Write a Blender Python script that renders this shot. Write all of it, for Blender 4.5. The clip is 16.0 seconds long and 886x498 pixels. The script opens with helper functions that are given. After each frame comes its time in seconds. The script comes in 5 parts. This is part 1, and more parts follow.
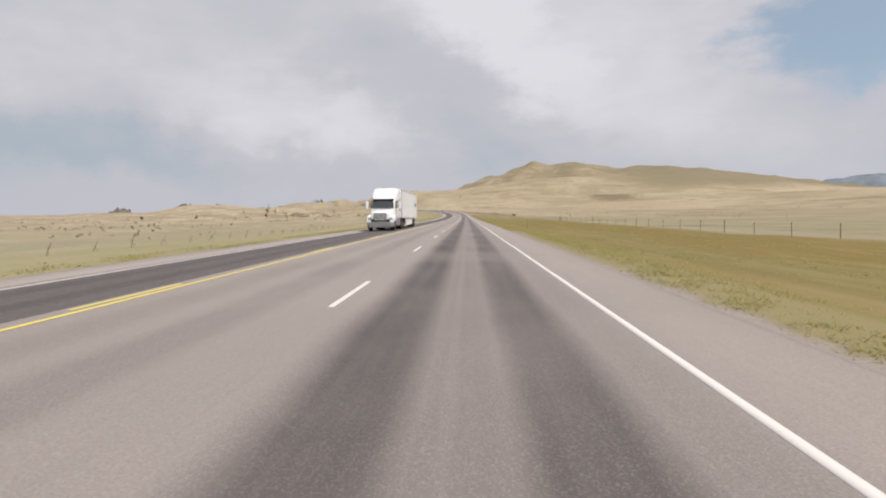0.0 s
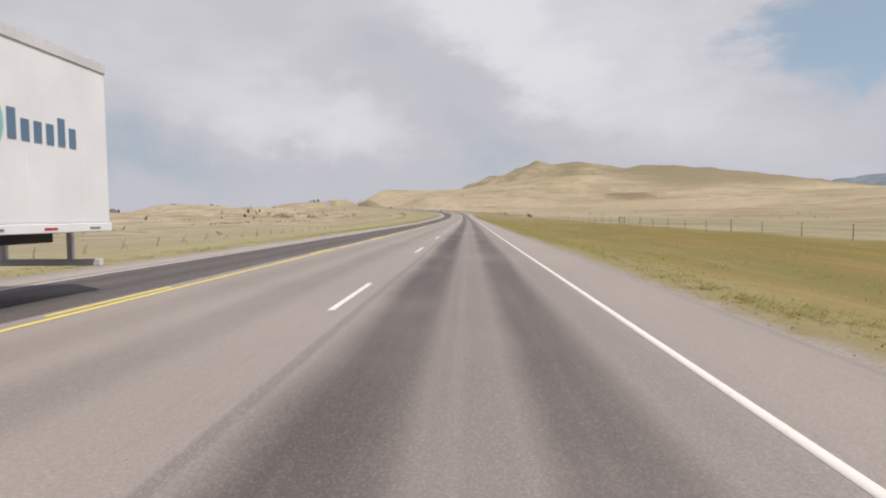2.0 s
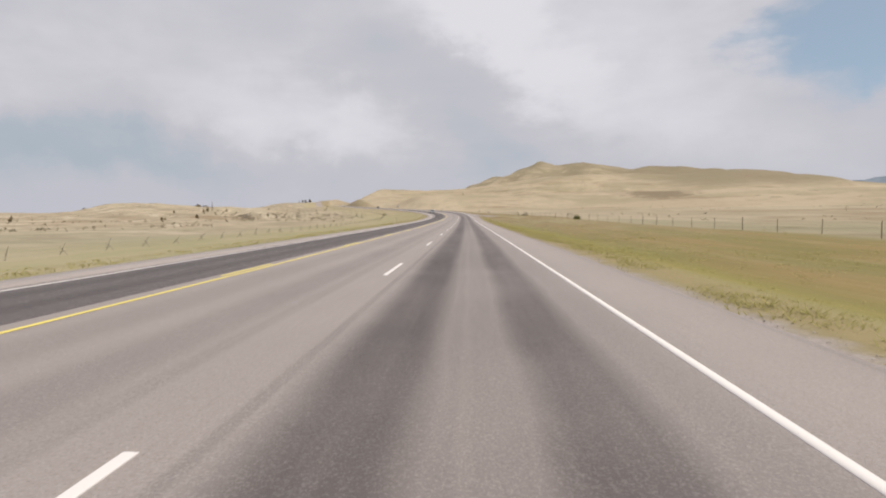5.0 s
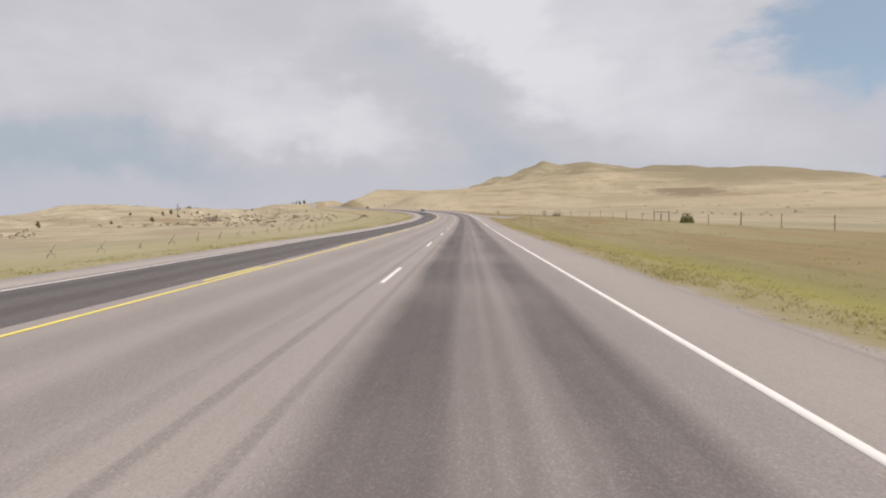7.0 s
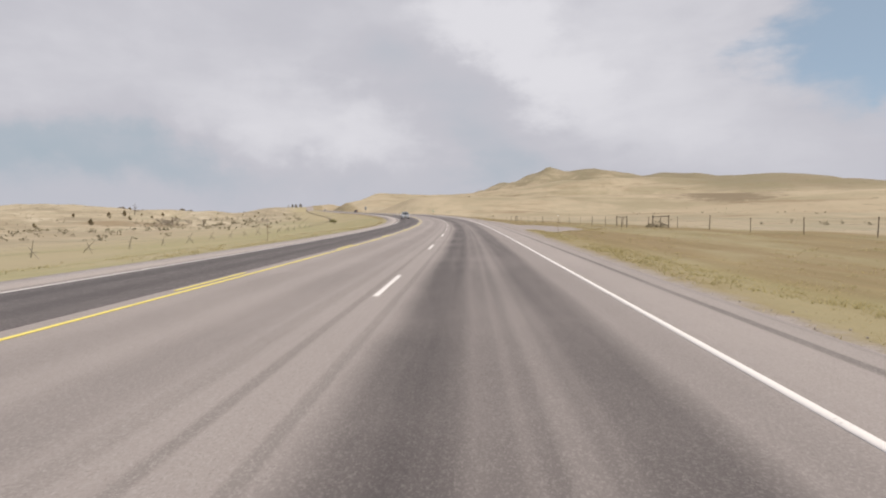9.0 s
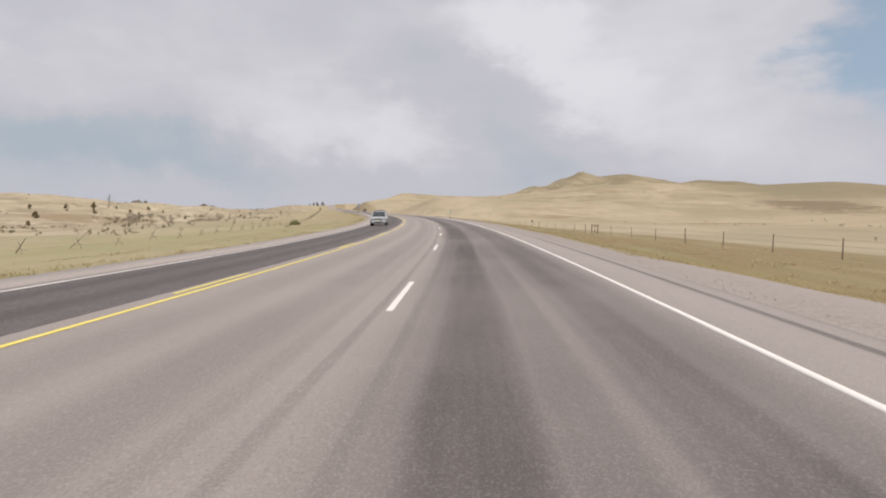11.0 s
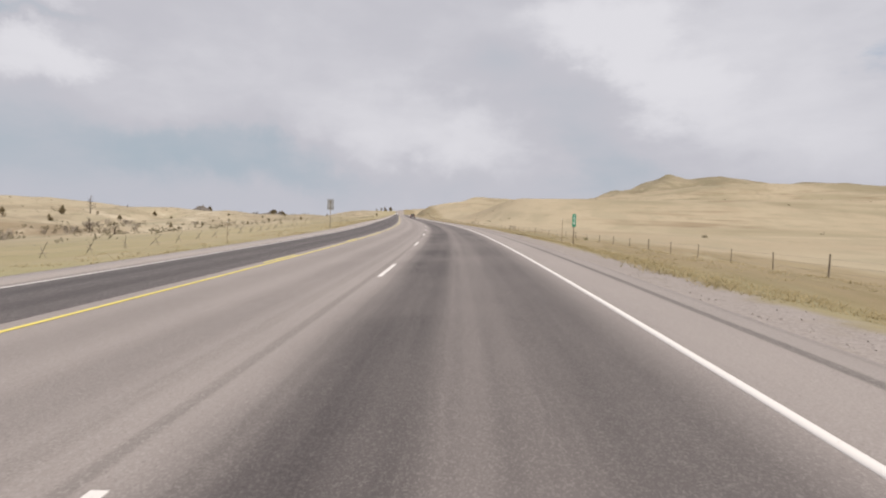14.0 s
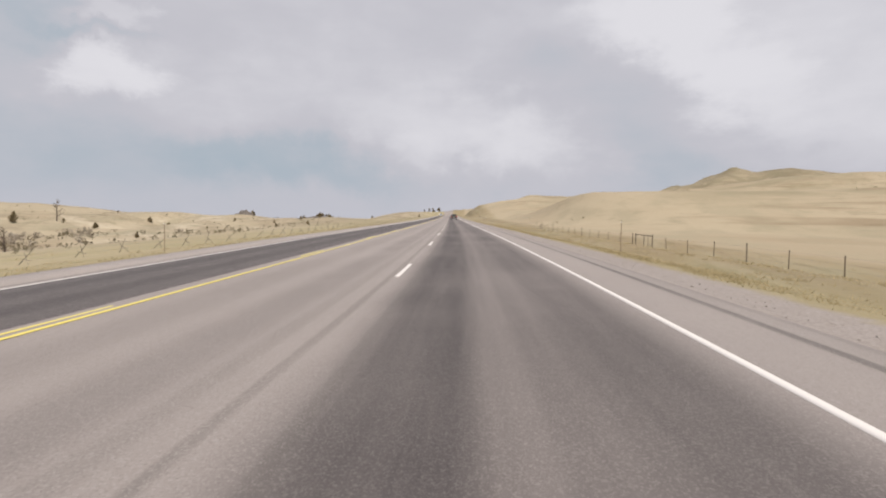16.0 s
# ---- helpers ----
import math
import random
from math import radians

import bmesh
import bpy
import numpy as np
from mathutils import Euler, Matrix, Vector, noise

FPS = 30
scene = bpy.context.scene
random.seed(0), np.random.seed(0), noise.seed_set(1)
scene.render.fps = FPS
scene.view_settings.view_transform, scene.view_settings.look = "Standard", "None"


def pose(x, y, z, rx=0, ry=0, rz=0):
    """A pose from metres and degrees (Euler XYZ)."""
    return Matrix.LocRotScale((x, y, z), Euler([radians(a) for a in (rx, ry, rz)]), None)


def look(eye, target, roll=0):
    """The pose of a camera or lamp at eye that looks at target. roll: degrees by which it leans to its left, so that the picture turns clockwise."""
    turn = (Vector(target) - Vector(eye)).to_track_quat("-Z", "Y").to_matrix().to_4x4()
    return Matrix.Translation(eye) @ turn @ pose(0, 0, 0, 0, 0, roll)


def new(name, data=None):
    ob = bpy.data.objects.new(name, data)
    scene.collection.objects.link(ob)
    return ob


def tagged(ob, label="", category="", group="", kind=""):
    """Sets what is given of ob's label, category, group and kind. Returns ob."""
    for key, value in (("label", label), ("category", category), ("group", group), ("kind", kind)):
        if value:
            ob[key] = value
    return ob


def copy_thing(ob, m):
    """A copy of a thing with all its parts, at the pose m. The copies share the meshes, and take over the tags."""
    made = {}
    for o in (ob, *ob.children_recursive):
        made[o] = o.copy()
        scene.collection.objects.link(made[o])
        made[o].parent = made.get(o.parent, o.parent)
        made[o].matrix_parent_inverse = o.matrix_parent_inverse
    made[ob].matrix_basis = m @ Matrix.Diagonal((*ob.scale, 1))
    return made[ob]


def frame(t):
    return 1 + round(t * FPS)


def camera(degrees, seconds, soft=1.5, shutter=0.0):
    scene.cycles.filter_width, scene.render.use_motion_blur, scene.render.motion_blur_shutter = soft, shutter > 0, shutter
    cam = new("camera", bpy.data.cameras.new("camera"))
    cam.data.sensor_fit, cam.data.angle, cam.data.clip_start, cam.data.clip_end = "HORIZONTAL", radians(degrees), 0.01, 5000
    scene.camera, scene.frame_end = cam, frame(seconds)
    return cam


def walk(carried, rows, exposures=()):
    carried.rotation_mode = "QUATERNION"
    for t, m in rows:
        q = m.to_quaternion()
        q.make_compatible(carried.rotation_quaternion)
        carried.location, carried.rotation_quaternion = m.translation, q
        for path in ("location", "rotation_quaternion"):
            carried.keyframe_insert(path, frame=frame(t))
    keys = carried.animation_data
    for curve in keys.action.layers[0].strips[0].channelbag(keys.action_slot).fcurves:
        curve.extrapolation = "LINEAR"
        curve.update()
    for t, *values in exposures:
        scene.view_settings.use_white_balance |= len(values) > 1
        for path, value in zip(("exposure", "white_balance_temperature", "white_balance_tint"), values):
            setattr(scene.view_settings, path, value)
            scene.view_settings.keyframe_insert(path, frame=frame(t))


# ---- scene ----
cam = camera(75.67, 16.0, soft=2.0, shutter=0.012)
ROWS = [
    (0.0, -1.77, -7.26, 1.213, 86.85, 0.47, 2.46),
    (0.5, -1.78, 8.02, 1.266, 87.03, 0.36, 2.53),
    (1.0, -1.78, 23.31, 1.320, 86.92, 0.38, 2.58),
    (1.5, -1.80, 38.61, 1.373, 86.85, 0.49, 2.55),
    (2.0, -1.84, 53.94, 1.421, 86.90, 0.50, 2.73),
    (2.5, -1.88, 69.32, 1.467, 86.90, 0.49, 2.71),
    (3.0, -1.93, 84.75, 1.514, 86.93, 0.59, 2.67),
    (3.5, -1.96, 100.22, 1.568, 86.89, 0.61, 2.74),
    (4.0, -1.99, 115.74, 1.633, 86.97, 0.57, 2.78),
    (4.5, -2.05, 131.30, 1.705, 87.02, 0.45, 2.85),
    (5.0, -2.14, 146.92, 1.787, 87.06, 0.31, 2.92),
    (5.5, -2.27, 162.55, 1.883, 87.09, 0.24, 2.98),
    (6.0, -2.43, 178.18, 1.996, 87.09, 0.42, 3.03),
    (6.5, -2.62, 193.80, 2.116, 87.10, 0.56, 3.08),
    (7.0, -2.85, 209.39, 2.244, 87.17, 0.63, 3.11),
    (7.5, -3.05, 225.04, 2.396, 87.31, 0.42, 3.15),
    (8.0, -3.28, 240.71, 2.573, 87.33, 0.89, 3.21),
    (8.5, -3.52, 256.39, 2.777, 87.49, 0.38, 3.32),
    (9.0, -3.84, 272.05, 3.030, 87.74, -0.07, 3.52),
    (9.5, -4.18, 287.68, 3.334, 87.76, -0.46, 3.98),
    (10.0, -4.63, 303.23, 3.678, 87.73, -0.97, 4.61),
    (10.5, -5.28, 318.80, 4.064, 87.84, -1.30, 5.41),
    (11.0, -6.21, 334.37, 4.474, 87.93, -1.71, 6.32),
    (11.5, -7.43, 349.92, 4.895, 88.04, -2.10, 7.32),
    (12.0, -8.95, 365.40, 5.335, 88.13, -2.34, 8.43),
    (12.5, -10.75, 380.79, 5.797, 88.17, -2.33, 9.56),
    (13.0, -12.82, 396.09, 6.268, 88.17, -1.86, 10.64),
    (13.5, -15.18, 411.27, 6.742, 88.23, -1.84, 12.06),
    (14.0, -17.93, 426.36, 7.201, 88.25, -1.86, 13.88),
    (14.5, -21.26, 441.29, 7.637, 88.36, -1.71, 15.30),
    (15.0, -24.82, 456.10, 8.067, 88.30, -1.74, 16.72),
    (15.5, -28.73, 470.79, 8.486, 88.08, -1.37, 18.09),
    (16.0, -32.96, 485.38, 8.902, 88.17, -0.90, 19.03),
]
walk(cam, [(t, pose(x, y, z, rx, ry, rz)) for t, x, y, z, rx, ry, rz in ROWS])

# ---- sky, sun and exposure ----
world = bpy.data.worlds.new("sky")
scene.world = world
world.use_nodes = True
SUN_UP, SUN_TURN = 56.0, 132.0  # degrees over the horizon; from the road's first heading, clockwise


def node(nt, kind, inputs=(), **props):
    n = nt.nodes.new(kind)
    if "operation" in props:
        n.operation = props["operation"]
    if "blend_type" in props:
        n.blend_type = props["blend_type"]
    for key, value in dict(inputs).items():
        if isinstance(value, bpy.types.NodeSocket):
            nt.links.new(value, n.inputs[key])
        else:
            n.inputs[key].default_value = value
    return n


def calc(nt, op, a, b=0.0, c=None):
    ins = {0: a, 1: b}
    if c is not None:
        ins[2] = c
    return node(nt, "ShaderNodeMath", ins, operation=op).outputs[0]


def blend(nt, fac, a, b):
    n = nt.nodes.new("ShaderNodeMix")
    n.data_type = "RGBA"
    for key, value in ((0, fac), (6, a), (7, b)):
        if isinstance(value, bpy.types.NodeSocket):
            nt.links.new(value, n.inputs[key])
        elif key:
            n.inputs[key].default_value = (*value, 1)
        else:
            n.inputs[key].default_value = value
    return n.outputs[2]


def spread(nt, value, lo, hi, out_lo=0.0, out_hi=1.0):
    """Smooth step of value from lo to hi."""
    n = node(nt, "ShaderNodeMapRange", {0: value, 1: lo, 2: hi, 3: out_lo, 4: out_hi})
    n.interpolation_type = "SMOOTHSTEP"
    return n.outputs[0]


def speckle(nt, vector, scale, detail=4.0, rough=0.55, warp=0.0):
    return node(nt, "ShaderNodeTexNoise", {"Vector": vector, "Scale": scale, "Detail": detail, "Roughness": rough, "Distortion": warp}).outputs[0]


wt = world.node_tree
wt.nodes.clear()
sky = wt.nodes.new("ShaderNodeTexSky")
sky.sky_type, sky.sun_disc = "NISHITA", False
sky.sun_elevation, sky.sun_rotation = radians(SUN_UP), radians(SUN_TURN)
sky.dust_density, sky.ozone_density, sky.altitude = 2.0, 1.2, 1400
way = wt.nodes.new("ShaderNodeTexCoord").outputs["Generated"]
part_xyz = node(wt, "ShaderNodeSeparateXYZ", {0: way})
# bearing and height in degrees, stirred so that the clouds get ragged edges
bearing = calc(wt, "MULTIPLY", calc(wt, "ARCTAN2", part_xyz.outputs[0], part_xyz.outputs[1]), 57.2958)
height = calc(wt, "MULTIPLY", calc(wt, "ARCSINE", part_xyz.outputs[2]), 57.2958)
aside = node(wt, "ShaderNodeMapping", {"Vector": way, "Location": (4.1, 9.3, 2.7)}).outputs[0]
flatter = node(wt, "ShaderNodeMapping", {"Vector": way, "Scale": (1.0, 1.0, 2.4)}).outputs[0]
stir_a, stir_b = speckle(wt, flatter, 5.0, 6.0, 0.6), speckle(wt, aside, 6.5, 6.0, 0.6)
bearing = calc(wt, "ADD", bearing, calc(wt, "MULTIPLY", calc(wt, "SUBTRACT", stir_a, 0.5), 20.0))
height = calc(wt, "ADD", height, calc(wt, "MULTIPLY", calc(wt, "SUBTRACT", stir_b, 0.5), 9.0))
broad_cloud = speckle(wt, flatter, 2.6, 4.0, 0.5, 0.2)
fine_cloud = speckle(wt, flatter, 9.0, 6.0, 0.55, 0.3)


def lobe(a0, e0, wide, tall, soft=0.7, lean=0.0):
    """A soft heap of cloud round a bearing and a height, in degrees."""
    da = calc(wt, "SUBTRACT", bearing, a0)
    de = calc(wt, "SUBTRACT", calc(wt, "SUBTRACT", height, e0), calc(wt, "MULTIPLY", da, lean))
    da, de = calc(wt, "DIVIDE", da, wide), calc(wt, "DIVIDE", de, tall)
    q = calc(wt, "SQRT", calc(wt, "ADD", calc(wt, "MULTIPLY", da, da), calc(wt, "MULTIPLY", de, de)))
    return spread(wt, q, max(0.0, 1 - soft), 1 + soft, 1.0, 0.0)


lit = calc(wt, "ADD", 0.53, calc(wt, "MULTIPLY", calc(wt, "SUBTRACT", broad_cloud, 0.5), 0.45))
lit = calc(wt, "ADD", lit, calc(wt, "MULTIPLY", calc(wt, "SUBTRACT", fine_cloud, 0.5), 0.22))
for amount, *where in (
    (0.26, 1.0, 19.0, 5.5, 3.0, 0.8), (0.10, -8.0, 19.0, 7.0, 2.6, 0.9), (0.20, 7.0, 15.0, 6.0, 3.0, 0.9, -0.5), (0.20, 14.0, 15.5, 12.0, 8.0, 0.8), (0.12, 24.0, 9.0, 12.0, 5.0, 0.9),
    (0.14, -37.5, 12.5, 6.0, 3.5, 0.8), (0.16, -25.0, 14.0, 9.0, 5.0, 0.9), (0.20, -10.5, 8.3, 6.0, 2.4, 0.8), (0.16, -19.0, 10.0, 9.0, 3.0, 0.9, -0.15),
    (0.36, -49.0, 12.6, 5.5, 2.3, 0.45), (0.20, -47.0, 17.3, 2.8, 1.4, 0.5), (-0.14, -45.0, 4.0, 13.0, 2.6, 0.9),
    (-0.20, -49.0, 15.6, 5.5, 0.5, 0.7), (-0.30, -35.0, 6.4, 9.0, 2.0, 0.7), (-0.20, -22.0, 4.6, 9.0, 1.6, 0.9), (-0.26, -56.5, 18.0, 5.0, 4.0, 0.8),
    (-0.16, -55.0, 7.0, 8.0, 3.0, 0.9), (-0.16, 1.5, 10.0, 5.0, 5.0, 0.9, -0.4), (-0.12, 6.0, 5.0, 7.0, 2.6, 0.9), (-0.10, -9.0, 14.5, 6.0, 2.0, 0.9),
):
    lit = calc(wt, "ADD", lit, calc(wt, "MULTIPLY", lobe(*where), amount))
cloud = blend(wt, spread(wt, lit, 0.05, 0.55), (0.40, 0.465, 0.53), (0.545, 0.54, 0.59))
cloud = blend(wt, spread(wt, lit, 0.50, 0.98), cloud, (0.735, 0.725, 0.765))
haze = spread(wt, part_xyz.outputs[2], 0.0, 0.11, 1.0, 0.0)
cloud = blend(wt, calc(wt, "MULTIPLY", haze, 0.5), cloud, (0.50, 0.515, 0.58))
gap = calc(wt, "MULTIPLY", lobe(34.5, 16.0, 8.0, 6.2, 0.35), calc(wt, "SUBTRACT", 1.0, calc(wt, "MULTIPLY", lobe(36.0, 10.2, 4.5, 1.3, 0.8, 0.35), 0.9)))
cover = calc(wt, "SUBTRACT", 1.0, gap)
clear = node(wt, "ShaderNodeVectorMath", {0: sky.outputs[0], "Scale": 0.10}, operation="SCALE").outputs[0]
clear = blend(wt, 0.5, clear, (0.50, 0.60, 0.68))
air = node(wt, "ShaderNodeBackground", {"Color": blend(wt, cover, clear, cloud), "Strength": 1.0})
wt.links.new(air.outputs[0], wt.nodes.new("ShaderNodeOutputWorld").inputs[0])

sun = new("sun", bpy.data.lights.new("sun", "SUN"))
sun.data.energy, sun.data.angle, sun.data.color = 4.6, radians(1.0), (1.0, 0.915, 0.83)
a, e = radians(SUN_TURN), radians(SUN_UP)
sun.matrix_world = look((math.sin(a) * math.cos(e) * 50, math.cos(a) * math.cos(e) * 50, math.sin(e) * 50), (0, 0, 0))
scene.view_settings.exposure = 0.0

# ---- the road's line and the lie of the land ----
KNOT = 40.0
BEND = np.array([-3, -4, 10, -4, 5, 10, 17, -4, 18, 111, 168, 167, 115, 150, 36, 4, 0, 0, 0, 0, 0, 0, 0, 0, 0, 0, 0, 0, 0, 0, 0, 0, 0, 0]) * 1e-5
CLIMB = np.array([.23, .34, .32, .3, .46, .66, .77, 1.19, 2.03, 2.71, 2.92, 3.03, 2.81, 2.65, 2.6, 2.64, 2.7, 2.8, 2.9, 3.0, 3.1, 3.2, 3.2, 3.2, 3.1, 3.0, 2.8, 2.3, 1.2, -.5, -1.5, -2, -2, -2]) * 1e-2
BANK = np.array([0, .2, -.2, -.1, -.2, .4, -.2, -.5, .8, 2.1, 3.75, 3.85, 3.6, 2.6, .5, .2]) * 1e-2
S = np.arange(-120, 1281, 2.0)
_k = np.interp(S, -40 + KNOT * np.arange(len(BEND)), BEND)
_g = np.interp(S, -40 + KNOT * np.arange(len(CLIMB)), CLIMB)
TILT = np.interp(S, -40 + KNOT * np.arange(len(BANK)), BANK)
ZERO = int(np.searchsorted(S, 0))


def summed(v):
    a = np.concatenate([[0], np.cumsum((v[1:] + v[:-1]) / 2 * 2.0)])
    return a - a[ZERO]


HEAD = summed(_k)
RX, RY, RZ = summed(-np.sin(HEAD)), summed(np.cos(HEAD)), summed(_g)


def crown(u):
    """The oncoming lane falls away to the far side."""
    return -0.135 * np.clip((-7.1 - np.asarray(u, float)) / 3.83, 0, 1.55)


def road_point(s, u, dz=0.0):
    """Metres along the road's right edge line, metres to its right, height over the paving."""
    h = np.interp(s, S, HEAD)
    return (np.interp(s, S, RX) + u * np.cos(h), np.interp(s, S, RY) + u * np.sin(h), np.interp(s, S, RZ) + u * np.interp(s, S, TILT) + crown(u) + dz)


FAR_R, FAR_W, FAR_0, FAR_STEP = 4150.0, 900.0, -10.0, 1.7
MID_R, MID_W, MID_0, MID_STEP = 1350.0, 420.0, -52.0, 4.0
NEAR_R, NEAR_W, NEAR_0, NEAR_STEP = 520.0, 110.0, -60.0, 3.6
HUMP_R, HUMP_W, HUMP_0, HUMP_STEP = 270.0, 85.0, -75.0, 6.0
FAR = np.array([139, 151, 161, 173, 184, 190, 231, 282, 313, 351, 380, 372, 380, 373, 345, 330, 340, 338, 327, 315, 296, 273, 262, 255, 222, 205, 175, 152, 138, 130, 125])
MID = np.array([5.7, 4.6, 5.6, 6.1, 6.6, 5.9, 8.6, 17.1, 36.3, 41.8, 72.4, 70.4, 69.5, 72.7, 86.0, 97.0, 102.8, 101.2, 95.2, 101.3, 96.0, 84.0, 68.0, 50.0, 45.0, 42.0])
NEAR = np.array([-3.0, -1.3, 0.8, 4.1, 4.0, 5.5, 12.9, 14.5, 12.3, 11.2, 9.3, 8.2, 12.3, 15.5, 18.5, 21.6])
HUMP = np.array([0.4, 0.2, -0.0, -0.3, -0.7, -1.3, -2.1, -2.3, -1.1, -0.8, -0.9, 3.2])
OX, OY = -10.0, 250.0


def knots(b, first, step, values):
    """Smooth run through values set every step degrees."""
    q = np.clip((b - first) / step, 0, len(values) - 1.001)
    i = q.astype(int)
    f = q - i
    v = np.concatenate([values[:1], values, values[-1:]])
    p0, p1, p2, p3 = v[i], v[i + 1], v[i + 2], v[np.minimum(i + 3, len(v) - 1)]
    return p1 + f * ((p2 - p0) / 2 + f * (p0 - 2.5 * p1 + 2 * p2 - p3 / 2 + f * (1.5 * (p1 - p2) + (p3 - p0) / 2)))


def ease(a, b, x):
    t = np.clip((x - a) / (b - a), 0, 1)
    return t * t * (3 - 2 * t)


def approach(s):
    """How far the gravel of the gate's approach reaches out past the shoulder."""
    return 7.5 * ease(19, 3, np.abs(np.asarray(s, float) - 333.5))


def natural(x, y):
    """The open land, away from the road."""
    zr = np.interp(y, RY, RZ)
    base = np.minimum(0.8 * zr, 5.0 + 0.1 * zr) - 1.3
    r, b = np.hypot(x - OX, y - OY), np.degrees(np.arctan2(x - OX, y - OY))
    front = ease(-20, 60, y)
    far = ease(-17, -9, b) * knots(b, FAR_0, FAR_STEP, FAR) * np.exp(-((r - FAR_R) / FAR_W) ** 2)
    mid = knots(b, MID_0, MID_STEP, MID) * np.exp(-((r - MID_R) / MID_W) ** 2)
    near = knots(b, NEAR_0, NEAR_STEP, NEAR) * np.exp(-((r - NEAR_R) / NEAR_W) ** 2)
    hump = knots(b, HUMP_0, HUMP_STEP, HUMP) * np.exp(-((r - HUMP_R) / HUMP_W) ** 2)
    return base + front * (far + mid + near + hump)


def ground(x, y):
    """The land with the road's bank and ditch cut into it."""
    x, y = np.asarray(x, float), np.asarray(y, float)
    h = np.interp(y, RY, HEAD)
    u = (x - np.interp(y, RY, RX)) * np.cos(h)
    zr = np.interp(y, RY, RZ)
    deep = np.interp(y, [100, 190, 270, 312, 340, 375, 410, 470], [0.55, 0.3, 0.05, 0.1, 0.5, 0.95, 1.25, 1.75])
    right = -0.06 - 0.45 * ease(2.2, 6, u) - (deep - 0.45) * ease(7, 18, u)
    left = -0.3 - 1.5 * ease(13.5, 30, -u)
    bank = zr + np.clip(u, -15, 4) * np.interp(y, RY, TILT) + np.where(u > -6, right, left)
    wide = 120 - 55 * ease(450, 700, y)
    w = np.where(u > 0, ease(26, wide, u), ease(30, 90, -u))
    return bank * (1 - w) + natural(x, y) * w

# ---- materials ----
def surface(name, rough=0.85, metal=0.0, gloss=0.5):
    m = bpy.data.materials.new(name)
    m.use_nodes = True
    nt = m.node_tree
    b = nt.nodes["Principled BSDF"]
    b.inputs["Roughness"].default_value, b.inputs["Metallic"].default_value = rough, metal
    b.inputs["Specular IOR Level"].default_value = gloss
    return m, nt, b


def paint(nt, b, colour):
    nt.links.new(colour, b.inputs["Base Color"])


def relief(nt, b, height, strength, depth):
    n = node(nt, "ShaderNodeBump", {"Strength": strength, "Distance": depth, "Height": height})
    nt.links.new(n.outputs[0], b.inputs["Normal"])


def plain(name, colour, rough=0.6, metal=0.0, gloss=0.5, grain=0.12, scale=14.0, coat=0.0):
    """A painted, moulded or metal surface with slight dirt and unevenness at two scales."""
    m, nt, b = surface(name, rough, metal, gloss)
    co = nt.nodes.new("ShaderNodeTexCoord").outputs["Object"]
    fine, broad = speckle(nt, co, scale, 5.0), speckle(nt, co, scale * 0.09, 3.0)
    dirt = calc(nt, "ADD", calc(nt, "MULTIPLY", fine, 0.5), calc(nt, "MULTIPLY", broad, 0.5))
    dark = tuple(c * (1 - 2.2 * grain) for c in colour)
    lite = tuple(min(1.0, c * (1 + grain)) for c in colour)
    paint(nt, b, blend(nt, spread(nt, dirt, 0.32, 0.68), dark, lite))
    nt.links.new(spread(nt, fine, 0.3, 0.7, max(0.02, rough - 0.08), min(1.0, rough + 0.1)), b.inputs["Roughness"])
    b.inputs["Coat Weight"].default_value = coat
    return m


